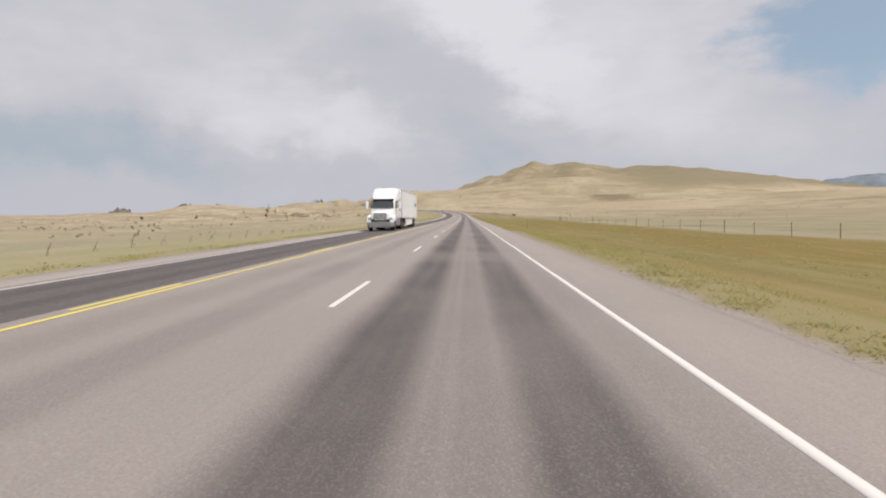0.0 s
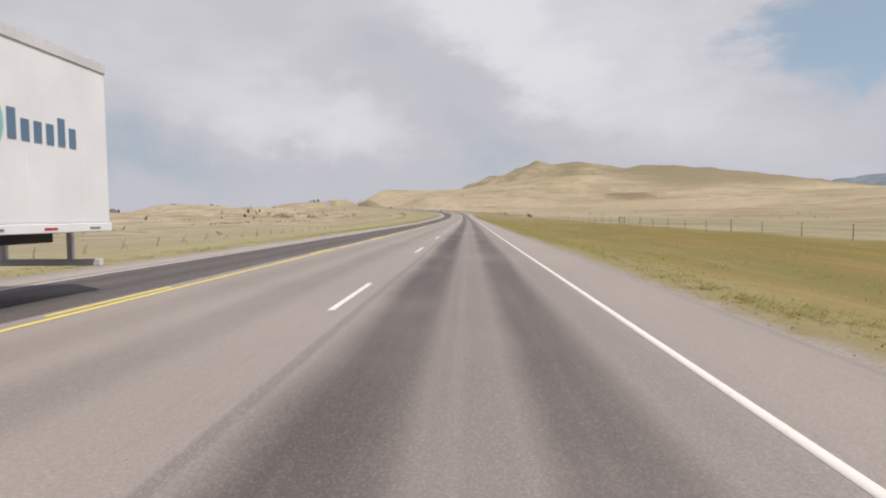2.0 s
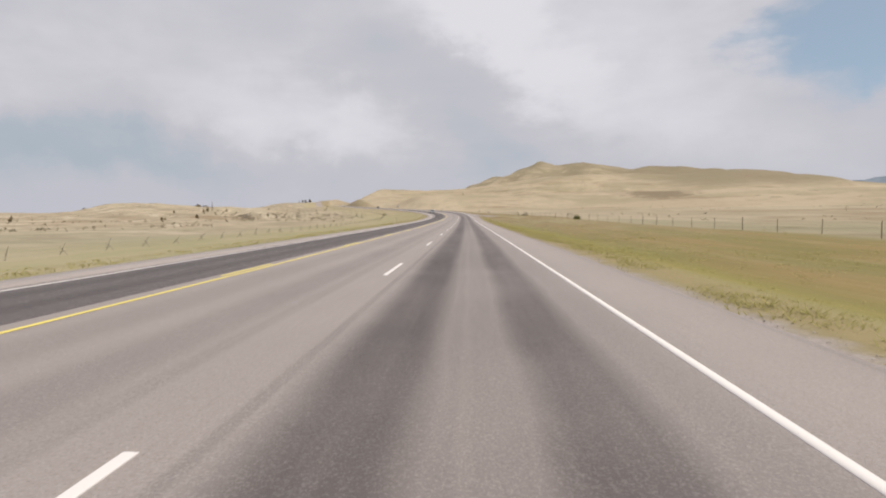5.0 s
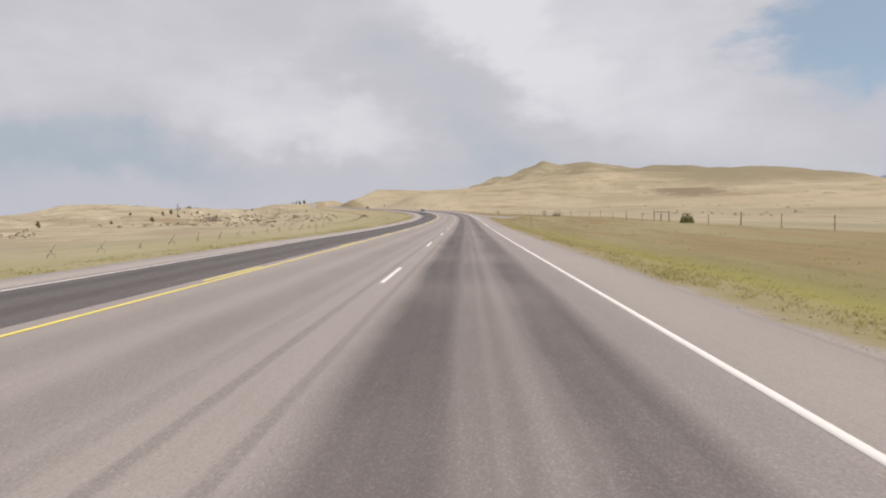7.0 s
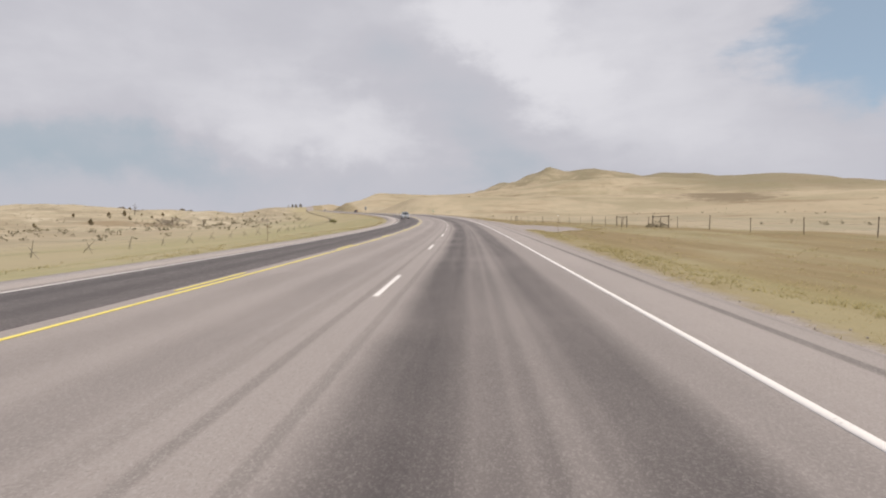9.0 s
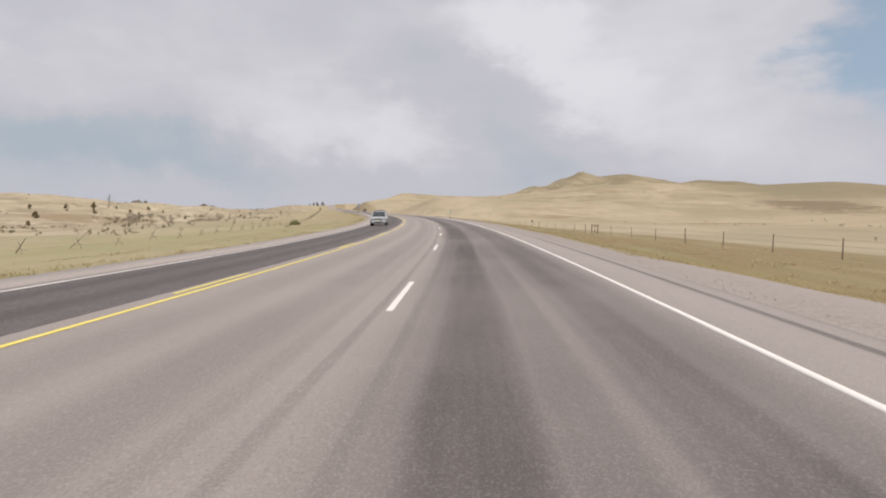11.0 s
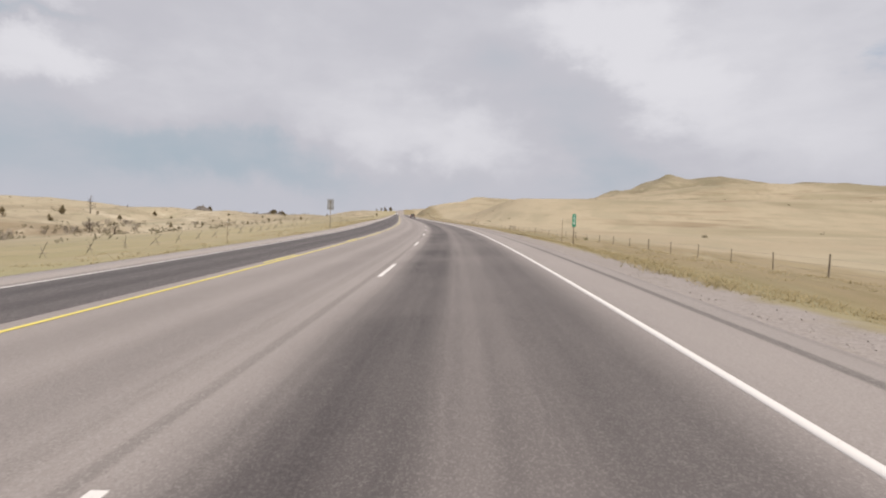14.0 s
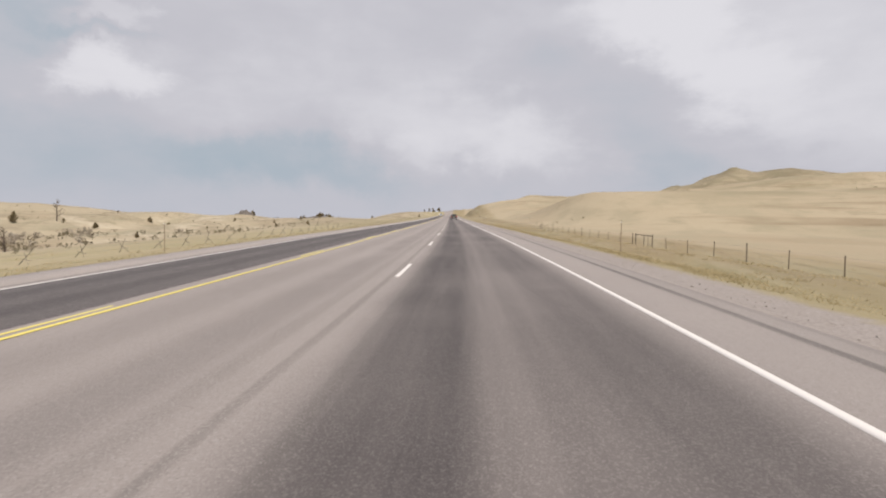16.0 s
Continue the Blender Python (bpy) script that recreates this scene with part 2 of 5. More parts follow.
def asphalt(name, base, worn, tracks, strength, seams_and_shade=(), patches=(), pale=()):
    """Road surface laid out by metres to the right (U) and along (V): wheel tracks, tar-seam lines and painted edge
    shade, stones.
    """
    m, nt, b = surface(name, 0.8, 0.0, 0.35)
    uv = nt.nodes.new("ShaderNodeUVMap")
    uv.uv_map = "road"
    sep = node(nt, "ShaderNodeSeparateXYZ", {0: uv.outputs[0]})
    across, along = sep.outputs[0], sep.outputs[1]
    flat = uv.outputs[0]
    long_map = node(nt, "ShaderNodeMapping", {"Vector": flat, "Scale": (1.0, 0.035, 1.0)}).outputs[0]
    streak = speckle(nt, long_map, 2.6, 5.0, 0.6)
    hair = speckle(nt, long_map, 14.0, 4.0, 0.6)
    blotch = speckle(nt, flat, 0.22, 4.0, 0.55)
    stone = node(nt, "ShaderNodeTexVoronoi", {"Vector": flat, "Scale": 95.0}).outputs["Color"]
    grit = speckle(nt, flat, 42.0, 6.0, 0.75)
    mask = None
    for centre, half, amount, start in tracks:
        off = calc(nt, "ABSOLUTE", calc(nt, "SUBTRACT", across, calc(nt, "ADD", centre, calc(nt, "MULTIPLY", calc(nt, "SUBTRACT", blotch, 0.5), 0.25))))
        one = calc(nt, "MULTIPLY", calc(nt, "MULTIPLY", spread(nt, off, half * 0.35, half * 1.35, 1.0, 0.0), amount), spread(nt, along, start, start + 90))
        mask = one if mask is None else calc(nt, "MAXIMUM", mask, one)
    for centre, half, amount, start, end in pale:
        off = calc(nt, "ABSOLUTE", calc(nt, "SUBTRACT", across, calc(nt, "ADD", centre, calc(nt, "MULTIPLY", calc(nt, "SUBTRACT", streak, 0.5), 0.05))))
        mask = calc(nt, "MULTIPLY", mask, calc(nt, "SUBTRACT", 1.0, calc(nt, "MULTIPLY", calc(nt, "MULTIPLY", spread(nt, off, half * 0.3, half * 1.5, 1.0, 0.0), amount), calc(nt, "MULTIPLY", spread(nt, along, start, start + 40), spread(nt, along, end, end + 40, 1.0, 0.0)))))
    fade = calc(nt, "ADD", 0.70, calc(nt, "MULTIPLY", streak, 0.56))
    mask = calc(nt, "MULTIPLY", calc(nt, "MULTIPLY", mask, fade), strength)
    for middle, reach in patches:
        mask = calc(nt, "MULTIPLY", mask, spread(nt, calc(nt, "ABSOLUTE", calc(nt, "SUBTRACT", along, middle)), reach * 0.3, reach * 1.8, 0.72, 1.0))
    tone = blend(nt, mask, base, worn)
    tone = blend(nt, calc(nt, "MULTIPLY", spread(nt, blotch, 0.35, 0.75), 0.16), tone, tuple(c * 1.45 for c in base))
    tone = blend(nt, calc(nt, "MULTIPLY", spread(nt, hair, 0.45, 0.8), 0.20), tone, tuple(c * 0.62 for c in base))
    for centre, half, start, amount in seams_and_shade:
        off = calc(nt, "ABSOLUTE", calc(nt, "SUBTRACT", across, calc(nt, "ADD", centre, calc(nt, "MULTIPLY", calc(nt, "SUBTRACT", streak, 0.5), 0.06))))
        line = calc(nt, "MULTIPLY", spread(nt, off, half * 0.5, half * 1.5, 1.0, 0.0), spread(nt, along, start, start + 30))
        tone = blend(nt, calc(nt, "MULTIPLY", calc(nt, "MULTIPLY", line, amount), spread(nt, streak, 0.25, 0.55, 0.45, 1.0)), tone, tuple(c * 0.38 for c in base))
    speck = node(nt, "ShaderNodeSeparateColor", {0: stone}).outputs[0]
    few = calc(nt, "SUBTRACT", 0.48, calc(nt, "MULTIPLY", mask, 0.32))
    tone = blend(nt, calc(nt, "MULTIPLY", spread(nt, speck, 0.6, 1.0), few), tone, (0.36, 0.335, 0.315))
    tone = blend(nt, calc(nt, "MULTIPLY", spread(nt, grit, 0.50, 0.70), 0.62), tone, tuple(c * 0.42 for c in base))
    paint(nt, b, tone)
    relief(nt, b, calc(nt, "ADD", grit, calc(nt, "MULTIPLY", speck, 0.6)), 0.85, 0.007)
    return m


# the line at 1.38 paints in the shadow of verge grass and rubble
OLD_ROAD = asphalt("old_chip_seal", (0.258, 0.229, 0.216), (0.050, 0.043, 0.044), [(-1.08, 0.50, 0.84, -300), (-2.60, 0.56, 0.95, -300), (-1.83, 0.5, 0.40, -300), (-0.5, 0.5, 0.25, -300), (-1.75, 0.8, 0.66, 140), (-0.95, 0.85, 0.84, 275), (-2.72, 0.78, 1.0, 290), (-3.0, 0.5, 0.42, 280), (-4.85, 0.45, 0.30, -300), (-6.15, 0.45, 0.20, -300)], 0.95,
                   [(-3.30, 0.06, 8, 0.40), (-3.82, 0.06, 185, 0.42), (-4.25, 0.11, 60, 0.24), (1.02, 0.065, 245, 0.95), (1.38, 0.04, -300, 0.22)], [(10.0, 1.6), (47.5, 1.2)],
                   [(-1.63, 0.10, 0.34, 160, 330), (-1.93, 0.10, 0.16, 350, 1300), (-1.90, 0.05, 0.20, -300, 300)])
GRAVEL = asphalt("pale_shoulder_gravel", (0.305, 0.273, 0.255), (0.27, 0.24, 0.225), [(-12.3, 0.4, 0.8, -300)], 0.5)
NEW_ROAD = asphalt("newer_dark_asphalt", (0.078, 0.068, 0.069), (0.058, 0.051, 0.052), [(-8.5, 0.4, 1.0, -300), (-10.0, 0.4, 1.0, -300)], 0.75, [(-9.25, 0.04, -200, 0.25)])


def line_paint(name, colour):
    m, nt, b = surface(name, 0.6, 0.0, 0.4)
    geo = nt.nodes.new("ShaderNodeNewGeometry").outputs["Position"]
    chip, rub = speckle(nt, geo, 26.0, 6.0, 0.75), speckle(nt, geo, 1.3, 4.0)
    worn = spread(nt, calc(nt, "ADD", calc(nt, "MULTIPLY", chip, 0.7), calc(nt, "MULTIPLY", rub, 0.3)), 0.56, 0.70)
    paint(nt, b, blend(nt, calc(nt, "MULTIPLY", worn, 0.75), colour, (0.20, 0.18, 0.165)))
    relief(nt, b, chip, 0.4, 0.003)
    return m


WHITE_LINE = line_paint("white_road_paint", (0.60, 0.575, 0.555))
YELLOW_LINE = line_paint("yellow_road_paint", (0.63, 0.535, 0.135))


def land_material():
    """Tan hills with sage, brown draws with fold shade painted in, and pale eroded spots; olive meadow along the road;
    gravel at its edge.
    """
    m, nt, b = surface("dry_grassland", 0.95, 0.0, 0.12)
    pos = nt.nodes.new("ShaderNodeNewGeometry").outputs["Position"]
    side = node(nt, "ShaderNodeAttribute")
    side.attribute_name = "beside"
    u = side.outputs["Fac"]
    spot = node(nt, "ShaderNodeSeparateXYZ", {0: pos})
    along, high = spot.outputs[1], spot.outputs[2]
    far_u = calc(nt, "ABSOLUTE", calc(nt, "SUBTRACT", u, -5.5))
    right = spread(nt, u, -8.0, -3.0)

    def mul(*v):
        out = v[0]
        for w in v[1:]:
            out = calc(nt, "MULTIPLY", out, w)
        return out

    xy = node(nt, "ShaderNodeMapping", {"Vector": pos, "Scale": (1.0, 0.30, 1.0)}).outputs[0]
    broad = speckle(nt, pos, 0.010, 5.0, 0.6, 0.4)
    patch = speckle(nt, xy, 0.10, 5.0, 0.6, 0.3)
    bands = speckle(nt, node(nt, "ShaderNodeMapping", {"Vector": pos, "Scale": (1.0, 0.12, 1.0)}).outputs[0], 0.28, 4.0, 0.6, 0.2)
    tuft = speckle(nt, pos, 1.3, 5.0, 0.7)
    blade = speckle(nt, pos, 14.0, 4.0, 0.7)
    brush = speckle(nt, pos, 0.085, 6.0, 0.68, 0.6)
    tone = blend(nt, spread(nt, broad, 0.36, 0.62), (0.282, 0.236, 0.166), (0.345, 0.296, 0.212))
    tone = blend(nt, mul(spread(nt, patch, 0.44, 0.66), spread(nt, far_u, 60.0, 260.0, 0.75, 0.28)), tone, (0.235, 0.215, 0.150))
    tone = blend(nt, mul(spread(nt, speckle(nt, pos, 0.027, 5.0, 0.6), 0.54, 0.70), 0.5), tone, (0.215, 0.16, 0.105))
    warm = mul(spread(nt, along, 400.0, 560.0), spread(nt, u, 14.0, 26.0))
    tone = blend(nt, mul(warm, 0.35), tone, (0.385, 0.318, 0.222))
    cool = mul(spread(nt, along, 200.0, 330.0, 1.0, 0.0), spread(nt, u, -22.0, -36.0), spread(nt, u, -160.0, -70.0), spread(nt, patch, 0.30, 0.58, 0.3, 1.0))
    tone = blend(nt, mul(cool, 0.65), tone, (0.225, 0.215, 0.145))
    # sage flats behind the first stretch of fence
    flats = mul(spread(nt, u, 20.0, 30.0), spread(nt, u, 60.0, 240.0, 1.0, 0.0), spread(nt, along, 200.0, 330.0, 1.0, 0.0))
    tone = blend(nt, mul(flats, spread(nt, patch, 0.30, 0.60, 0.45, 0.95)), tone, (0.222, 0.205, 0.132))
    low = speckle(nt, node(nt, "ShaderNodeMapping", {"Vector": pos, "Scale": (0.35, 1.0, 1.0)}).outputs[0], 0.075, 6.0, 0.66, 0.3)
    tone = blend(nt, mul(flats, spread(nt, low, 0.53, 0.62), 0.7), tone, (0.120, 0.105, 0.062))
    # higher slopes, draws that carry painted fold shade, and brush
    upland = mul(spread(nt, high, 15.0, 230.0), spread(nt, speckle(nt, pos, 0.0048, 6.0, 0.62, 0.8), 0.42, 0.58))
    tone = blend(nt, mul(upland, 0.75), tone, (0.172, 0.150, 0.098))
    shoulder_ = calc(nt, "ADD", high, mul(calc(nt, "SUBTRACT", speckle(nt, pos, 0.006, 5.0, 0.6, 0.5), 0.5), 70.0))
    heights = mul(spread(nt, shoulder_, 48.0, 84.0), spread(nt, calc(nt, "DIVIDE", spot.outputs[0], calc(nt, "MAXIMUM", along, 50.0)), 0.19, 0.33))
    tone = blend(nt, mul(heights, 0.85), tone, (0.180, 0.155, 0.104))
    crest = spread(nt, calc(nt, "ADD", high, mul(calc(nt, "SUBTRACT", speckle(nt, pos, 0.005, 5.0, 0.62, 0.6), 0.5), 300.0)), 240.0, 380.0)
    tone = blend(nt, mul(crest, 0.55), tone, (0.168, 0.146, 0.098))
    # brown draws; their darkening also stands for the soft shading of the folds
    draws = mul(spread(nt, speckle(nt, node(nt, "ShaderNodeMapping", {"Vector": pos, "Scale": (1.0, 0.55, 2.5)}).outputs[0], 0.013, 7.0, 0.66, 1.4), 0.55, 0.68), spread(nt, far_u, 60.0, 220.0))
    tone = blend(nt, mul(draws, spread(nt, u, -10.0, 10.0, 0.75, 0.36)), tone, (0.180, 0.140, 0.092))
    tone = blend(nt, mul(spread(nt, brush, 0.56, 0.66), spread(nt, far_u, 30.0, 55.0), spread(nt, u, -10.0, 10.0, 0.60, 0.28)), tone, (0.165, 0.150, 0.095))
    # left slopes: shadows under the eroded ledges, painted as darker strokes
    slope = mul(spread(nt, u, -38.0, -60.0), spread(nt, speckle(nt, pos, 0.03, 7.0, 0.72, 0.2), 0.48, 0.64))
    tone = blend(nt, mul(slope, 0.7), tone, (0.205, 0.172, 0.122))
    sage = mul(spread(nt, speckle(nt, node(nt, "ShaderNodeMapping", {"Vector": pos, "Scale": (0.7, 1.0, 2.0), "Location": (13.0, 5.0, 2.0)}).outputs[0], 0.0105, 6.0, 0.6, 0.7), 0.47, 0.60), spread(nt, u, 45.0, 120.0))
    tone = blend(nt, mul(sage, 0.55), tone, (0.200, 0.178, 0.112))
    scrub = mul(spread(nt, speckle(nt, pos, 0.075, 5.0, 0.6, 0.3), 0.60, 0.68), spread(nt, speckle(nt, pos, 0.006, 3.0), 0.45, 0.60), spread(nt, u, 45.0, 120.0))
    tone = blend(nt, mul(scrub, 0.6), tone, (0.125, 0.108, 0.066))
    stony = mul(spread(nt, speckle(nt, pos, 0.30, 5.0, 0.7, 0.2), 0.56, 0.64), spread(nt, speckle(nt, pos, 0.022, 4.0, 0.6), 0.44, 0.58), spread(nt, u, -44.0, -62.0), spread(nt, u, -330.0, -200.0))
    tone = blend(nt, mul(stony, 0.7), tone, (0.125, 0.100, 0.068))
    # a dark draw on the hillside
    off = node(nt, "ShaderNodeVectorMath", {0: pos, 1: (172.0, 692.0, 0.0)}, operation="SUBTRACT").outputs[0]
    off = node(nt, "ShaderNodeVectorMath", {0: off, 1: (0.030, 0.022, 0.0)}, operation="MULTIPLY").outputs[0]
    off = node(nt, "ShaderNodeVectorMath", {0: off}, operation="LENGTH").outputs["Value"]
    off = calc(nt, "ADD", off, mul(calc(nt, "SUBTRACT", brush, 0.5), 2.2))
    tone = blend(nt, spread(nt, off, 0.5, 1.15, 0.8, 0.0), tone, (0.135, 0.105, 0.070))
    contour = node(nt, "ShaderNodeMapping", {"Vector": pos, "Scale": (0.010, 0.010, 0.22)}).outputs[0]
    ledge = mul(spread(nt, speckle(nt, contour, 1.0, 6.0, 0.6, 0.4), 0.54, 0.61), spread(nt, far_u, 30.0, 70.0), spread(nt, speckle(nt, pos, 0.02, 4.0), 0.40, 0.60))
    tone = blend(nt, mul(ledge, 0.7), tone, (0.205, 0.155, 0.100))
    bare = mul(spread(nt, speckle(nt, pos, 0.045, 7.0, 0.68, 0.15), 0.50, 0.66), spread(nt, u, -40.0, -70.0))
    tone = blend(nt, mul(bare, 0.75), tone, (0.44, 0.385, 0.295))
    # olive and golden meadow beside the road
    gold = spread(nt, bands, 0.40, 0.64)
    wet = blend(nt, gold, (0.134, 0.122, 0.033), (0.190, 0.136, 0.050))
    reach = spread(nt, calc(nt, "ADD", far_u, mul(calc(nt, "SUBTRACT", patch, 0.5), 8.0)), 27.0, 32.0, 1.0, 0.0)
    rich = spread(nt, along, 150.0, 290.0, 0.95, 0.48)
    amount = mul(rich, spread(nt, along, 380.0, 460.0, 1.0, 0.35), spread(nt, patch, 0.22, 0.46, 0.70, 1.0), reach, right)
    tone = blend(nt, mul(amount, 0.95), tone, wet)
    deep = mul(reach, right, spread(nt, along, 100.0, 190.0, 1.0, 0.0), spread(nt, u, 6.0, 14.0), spread(nt, bands, 0.30, 0.55, 0.4, 1.0))
    tone = blend(nt, mul(deep, 0.6), tone, (0.150, 0.112, 0.026))
    # streaked dry verge further on, greener close to the gravel
    dry = mul(spread(nt, along, 170.0, 280.0), reach, right, spread(nt, bands, 0.38, 0.56), spread(nt, along, 390.0, 470.0, 1.0, 0.55))
    tone = blend(nt, mul(dry, 0.75), tone, (0.178, 0.132, 0.072))
    streaks = speckle(nt, node(nt, "ShaderNodeMapping", {"Vector": pos, "Scale": (1.0, 0.10, 1.0), "Location": (31.0, 7.0, 0.0)}).outputs[0], 0.95, 5.0, 0.65, 0.3)
    tone = blend(nt, mul(reach, right, spread(nt, streaks, 0.50, 0.66), 0.36), tone, (0.255, 0.205, 0.108))
    tone = blend(nt, mul(reach, right, spread(nt, streaks, 0.48, 0.34), 0.35), tone, (0.130, 0.110, 0.045))
    strip = mul(spread(nt, far_u, 7.9, 9.2), spread(nt, far_u, 10.0, 13.0, 1.0, 0.0), right, spread(nt, patch, 0.34, 0.60, 0.35, 1.0), spread(nt, along, 228.0, 285.0, 0.85, 0.15), spread(nt, along, 120.0, 200.0, 0.35, 1.0))
    tone = blend(nt, strip, tone, (0.200, 0.190, 0.050))
    fringe = mul(spread(nt, far_u, 8.4, 10.0, 1.0, 0.0), right)
    tone = blend(nt, mul(fringe, 0.55), tone, (0.255, 0.222, 0.130))
    other = mul(spread(nt, u, -12.5, -14.0), spread(nt, u, -52.0, -30.0), spread(nt, patch, 0.26, 0.55, 0.45, 1.0))
    sandy = calc(nt, "ADD", mul(spread(nt, along, 420.0, 480.0), 0.55), mul(spread(nt, speckle(nt, xy, 0.35, 4.0, 0.6, 0.3), 0.42, 0.62), 0.45))
    tone = blend(nt, mul(other, 0.75), tone, blend(nt, sandy, (0.232, 0.222, 0.115), (0.305, 0.258, 0.160)))
    tone = blend(nt, mul(spread(nt, tuft, 0.45, 0.75), 0.24), tone, (0.155, 0.13, 0.065))
    tone = blend(nt, mul(spread(nt, blade, 0.45, 0.8), 0.18), tone, (0.33, 0.275, 0.165))
    rut = calc(nt, "ABSOLUTE", calc(nt, "SUBTRACT", calc(nt, "ABSOLUTE", calc(nt, "SUBTRACT", along, 336.0)), 0.8))
    tone = blend(nt, mul(spread(nt, rut, 0.2, 0.55, 0.7, 0.0), spread(nt, u, 6.0, 9.0), spread(nt, u, 40.0, 70.0, 1.0, 0.0)), tone, (0.30, 0.262, 0.215))
    # gravel at the paving's edge
    stones = node(nt, "ShaderNodeTexVoronoi", {"Vector": pos, "Scale": 38.0}).outputs["Color"]
    gravel = blend(nt, node(nt, "ShaderNodeSeparateColor", {0: stones}).outputs[0], (0.215, 0.190, 0.177), (0.300, 0.270, 0.252))
    gravel = blend(nt, mul(spread(nt, tuft, 0.5, 0.7), 0.25), gravel, (0.20, 0.17, 0.125))
    edge = calc(nt, "ADD", far_u, mul(calc(nt, "SUBTRACT", tuft, 0.5), 1.1))
    edge = calc(nt, "SUBTRACT", edge, mul(spread(nt, along, 270.0, 345.0, 0.0, 0.85), right))
    edge = calc(nt, "SUBTRACT", edge, mul(calc(nt, "SUBTRACT", 1.0, right), 0.6))
    edge = calc(nt, "SUBTRACT", edge, mul(spread(nt, calc(nt, "ABSOLUTE", calc(nt, "SUBTRACT", along, 334.0)), 3.0, 19.0, 7.5, 0.0), right))
    worn_edge = spread(nt, edge, 7.0, 7.6, 1.0, 0.0)
    tone = blend(nt, worn_edge, tone, gravel)
    paint(nt, b, tone)
    soft = calc(nt, "SUBTRACT", 1.0, mul(worn_edge, 0.92))
    relief(nt, b, mul(calc(nt, "ADD", tuft, mul(blade, 0.3)), soft), 0.5, 0.05)
    return m


LAND = land_material()


def leafy(name, dark, lite, through_light=0.0, later=None):
    m, nt, b = surface(name, 0.8, 0.0, 0.2)
    seed = nt.nodes.new("ShaderNodeNewGeometry").outputs["Random Per Island"]
    who = nt.nodes.new("ShaderNodeObjectInfo").outputs["Random"]
    tone = blend(nt, calc(nt, "ADD", calc(nt, "MULTIPLY", seed, 0.75), calc(nt, "MULTIPLY", who, 0.25)), dark, lite)
    if later:
        pos = node(nt, "ShaderNodeSeparateXYZ", {0: nt.nodes.new("ShaderNodeNewGeometry").outputs["Position"]})
        tone = blend(nt, spread(nt, pos.outputs[1], 180.0, 380.0), tone, blend(nt, seed, *later))
    paint(nt, b, tone)
    if through_light:
        leaf = node(nt, "ShaderNodeBsdfTranslucent", {"Color": tone})
        both = node(nt, "ShaderNodeMixShader", {0: through_light, 1: b.outputs[0], 2: leaf.outputs[0]})
        nt.links.new(both.outputs[0], nt.nodes["Material Output"].inputs[0])
    return m


JUNIPER = leafy("juniper_foliage", (0.185, 0.15, 0.085), (0.35, 0.28, 0.165), 0.5)
SAGE = leafy("sagebrush", (0.23, 0.205, 0.14), (0.34, 0.30, 0.21), 0.45)
BRUSH = leafy("twiggy_brush", (0.13, 0.112, 0.072), (0.27, 0.232, 0.155), 0.4)
GREEN = leafy("green_brush", (0.11, 0.12, 0.036), (0.25, 0.24, 0.085), 0.4)
GRASS = leafy("grass_blades", (0.27, 0.24, 0.11), (0.42, 0.355, 0.19), 0.5, ((0.30, 0.255, 0.15), (0.44, 0.37, 0.235)))
TUFT = leafy("grass_tufts", (0.26, 0.24, 0.09), (0.40, 0.365, 0.155), 0.5, ((0.30, 0.25, 0.135), (0.43, 0.36, 0.22)))
DEAD_WOOD = plain("dead_grey_stems", (0.34, 0.295, 0.235), 0.9, grain=0.25, scale=20)
STONES = leafy("road_edge_chips", (0.20, 0.175, 0.155), (0.34, 0.305, 0.28))
BARK = plain("grey_bark", (0.13, 0.10, 0.075), 0.9, grain=0.3, scale=30)
POST_WOOD = plain("weathered_post_wood", (0.24, 0.20, 0.15), 0.9, grain=0.28, scale=24)
GREY_WOOD = plain("sun_bleached_poles", (0.30, 0.26, 0.20), 0.9, grain=0.25, scale=24)
STEEL_POST = plain("rusty_steel_post", (0.19, 0.145, 0.105), 0.75, 0.1, grain=0.3, scale=30)
WIRE = plain("galvanised_wire", (0.22, 0.21, 0.2), 0.55, 0.7)
ROCK = plain("grey_brown_rock", (0.15, 0.132, 0.115), 0.9, grain=0.25, scale=3)
# forest slope with the distance haze mixed into its base colour
HAZED_FOREST = plain("hazed_forest_slope", (0.175, 0.21, 0.25), 0.95, gloss=0.1, grain=0.12, scale=0.02)

# ---- shared building helpers ----
def mesh_data(name, verts, faces, mat, smooth=False):
    me = bpy.data.meshes.new(name)
    me.from_pydata([tuple(v) for v in verts], [], faces)
    me.materials.append(mat)
    if smooth:
        me.polygons.foreach_set("use_smooth", [True] * len(me.polygons))
    me.update()
    return me


def part(name, bm, mat, parent=None, label=""):
    """Links a bmesh as one mesh object, under a thing or a part where one is given."""
    me = bpy.data.meshes.new(name)
    bm.to_mesh(me)
    bm.free()
    me.materials.append(mat)
    ob = new(name, me)
    if parent is not None:
        ob.parent = parent
    return tagged(ob, label)


def thing(name, label, category, group="", m=None):
    ob = tagged(new(name), label, category, group)
    ob.empty_display_size = 0.2
    if m is not None:
        ob.matrix_world = m
    return ob


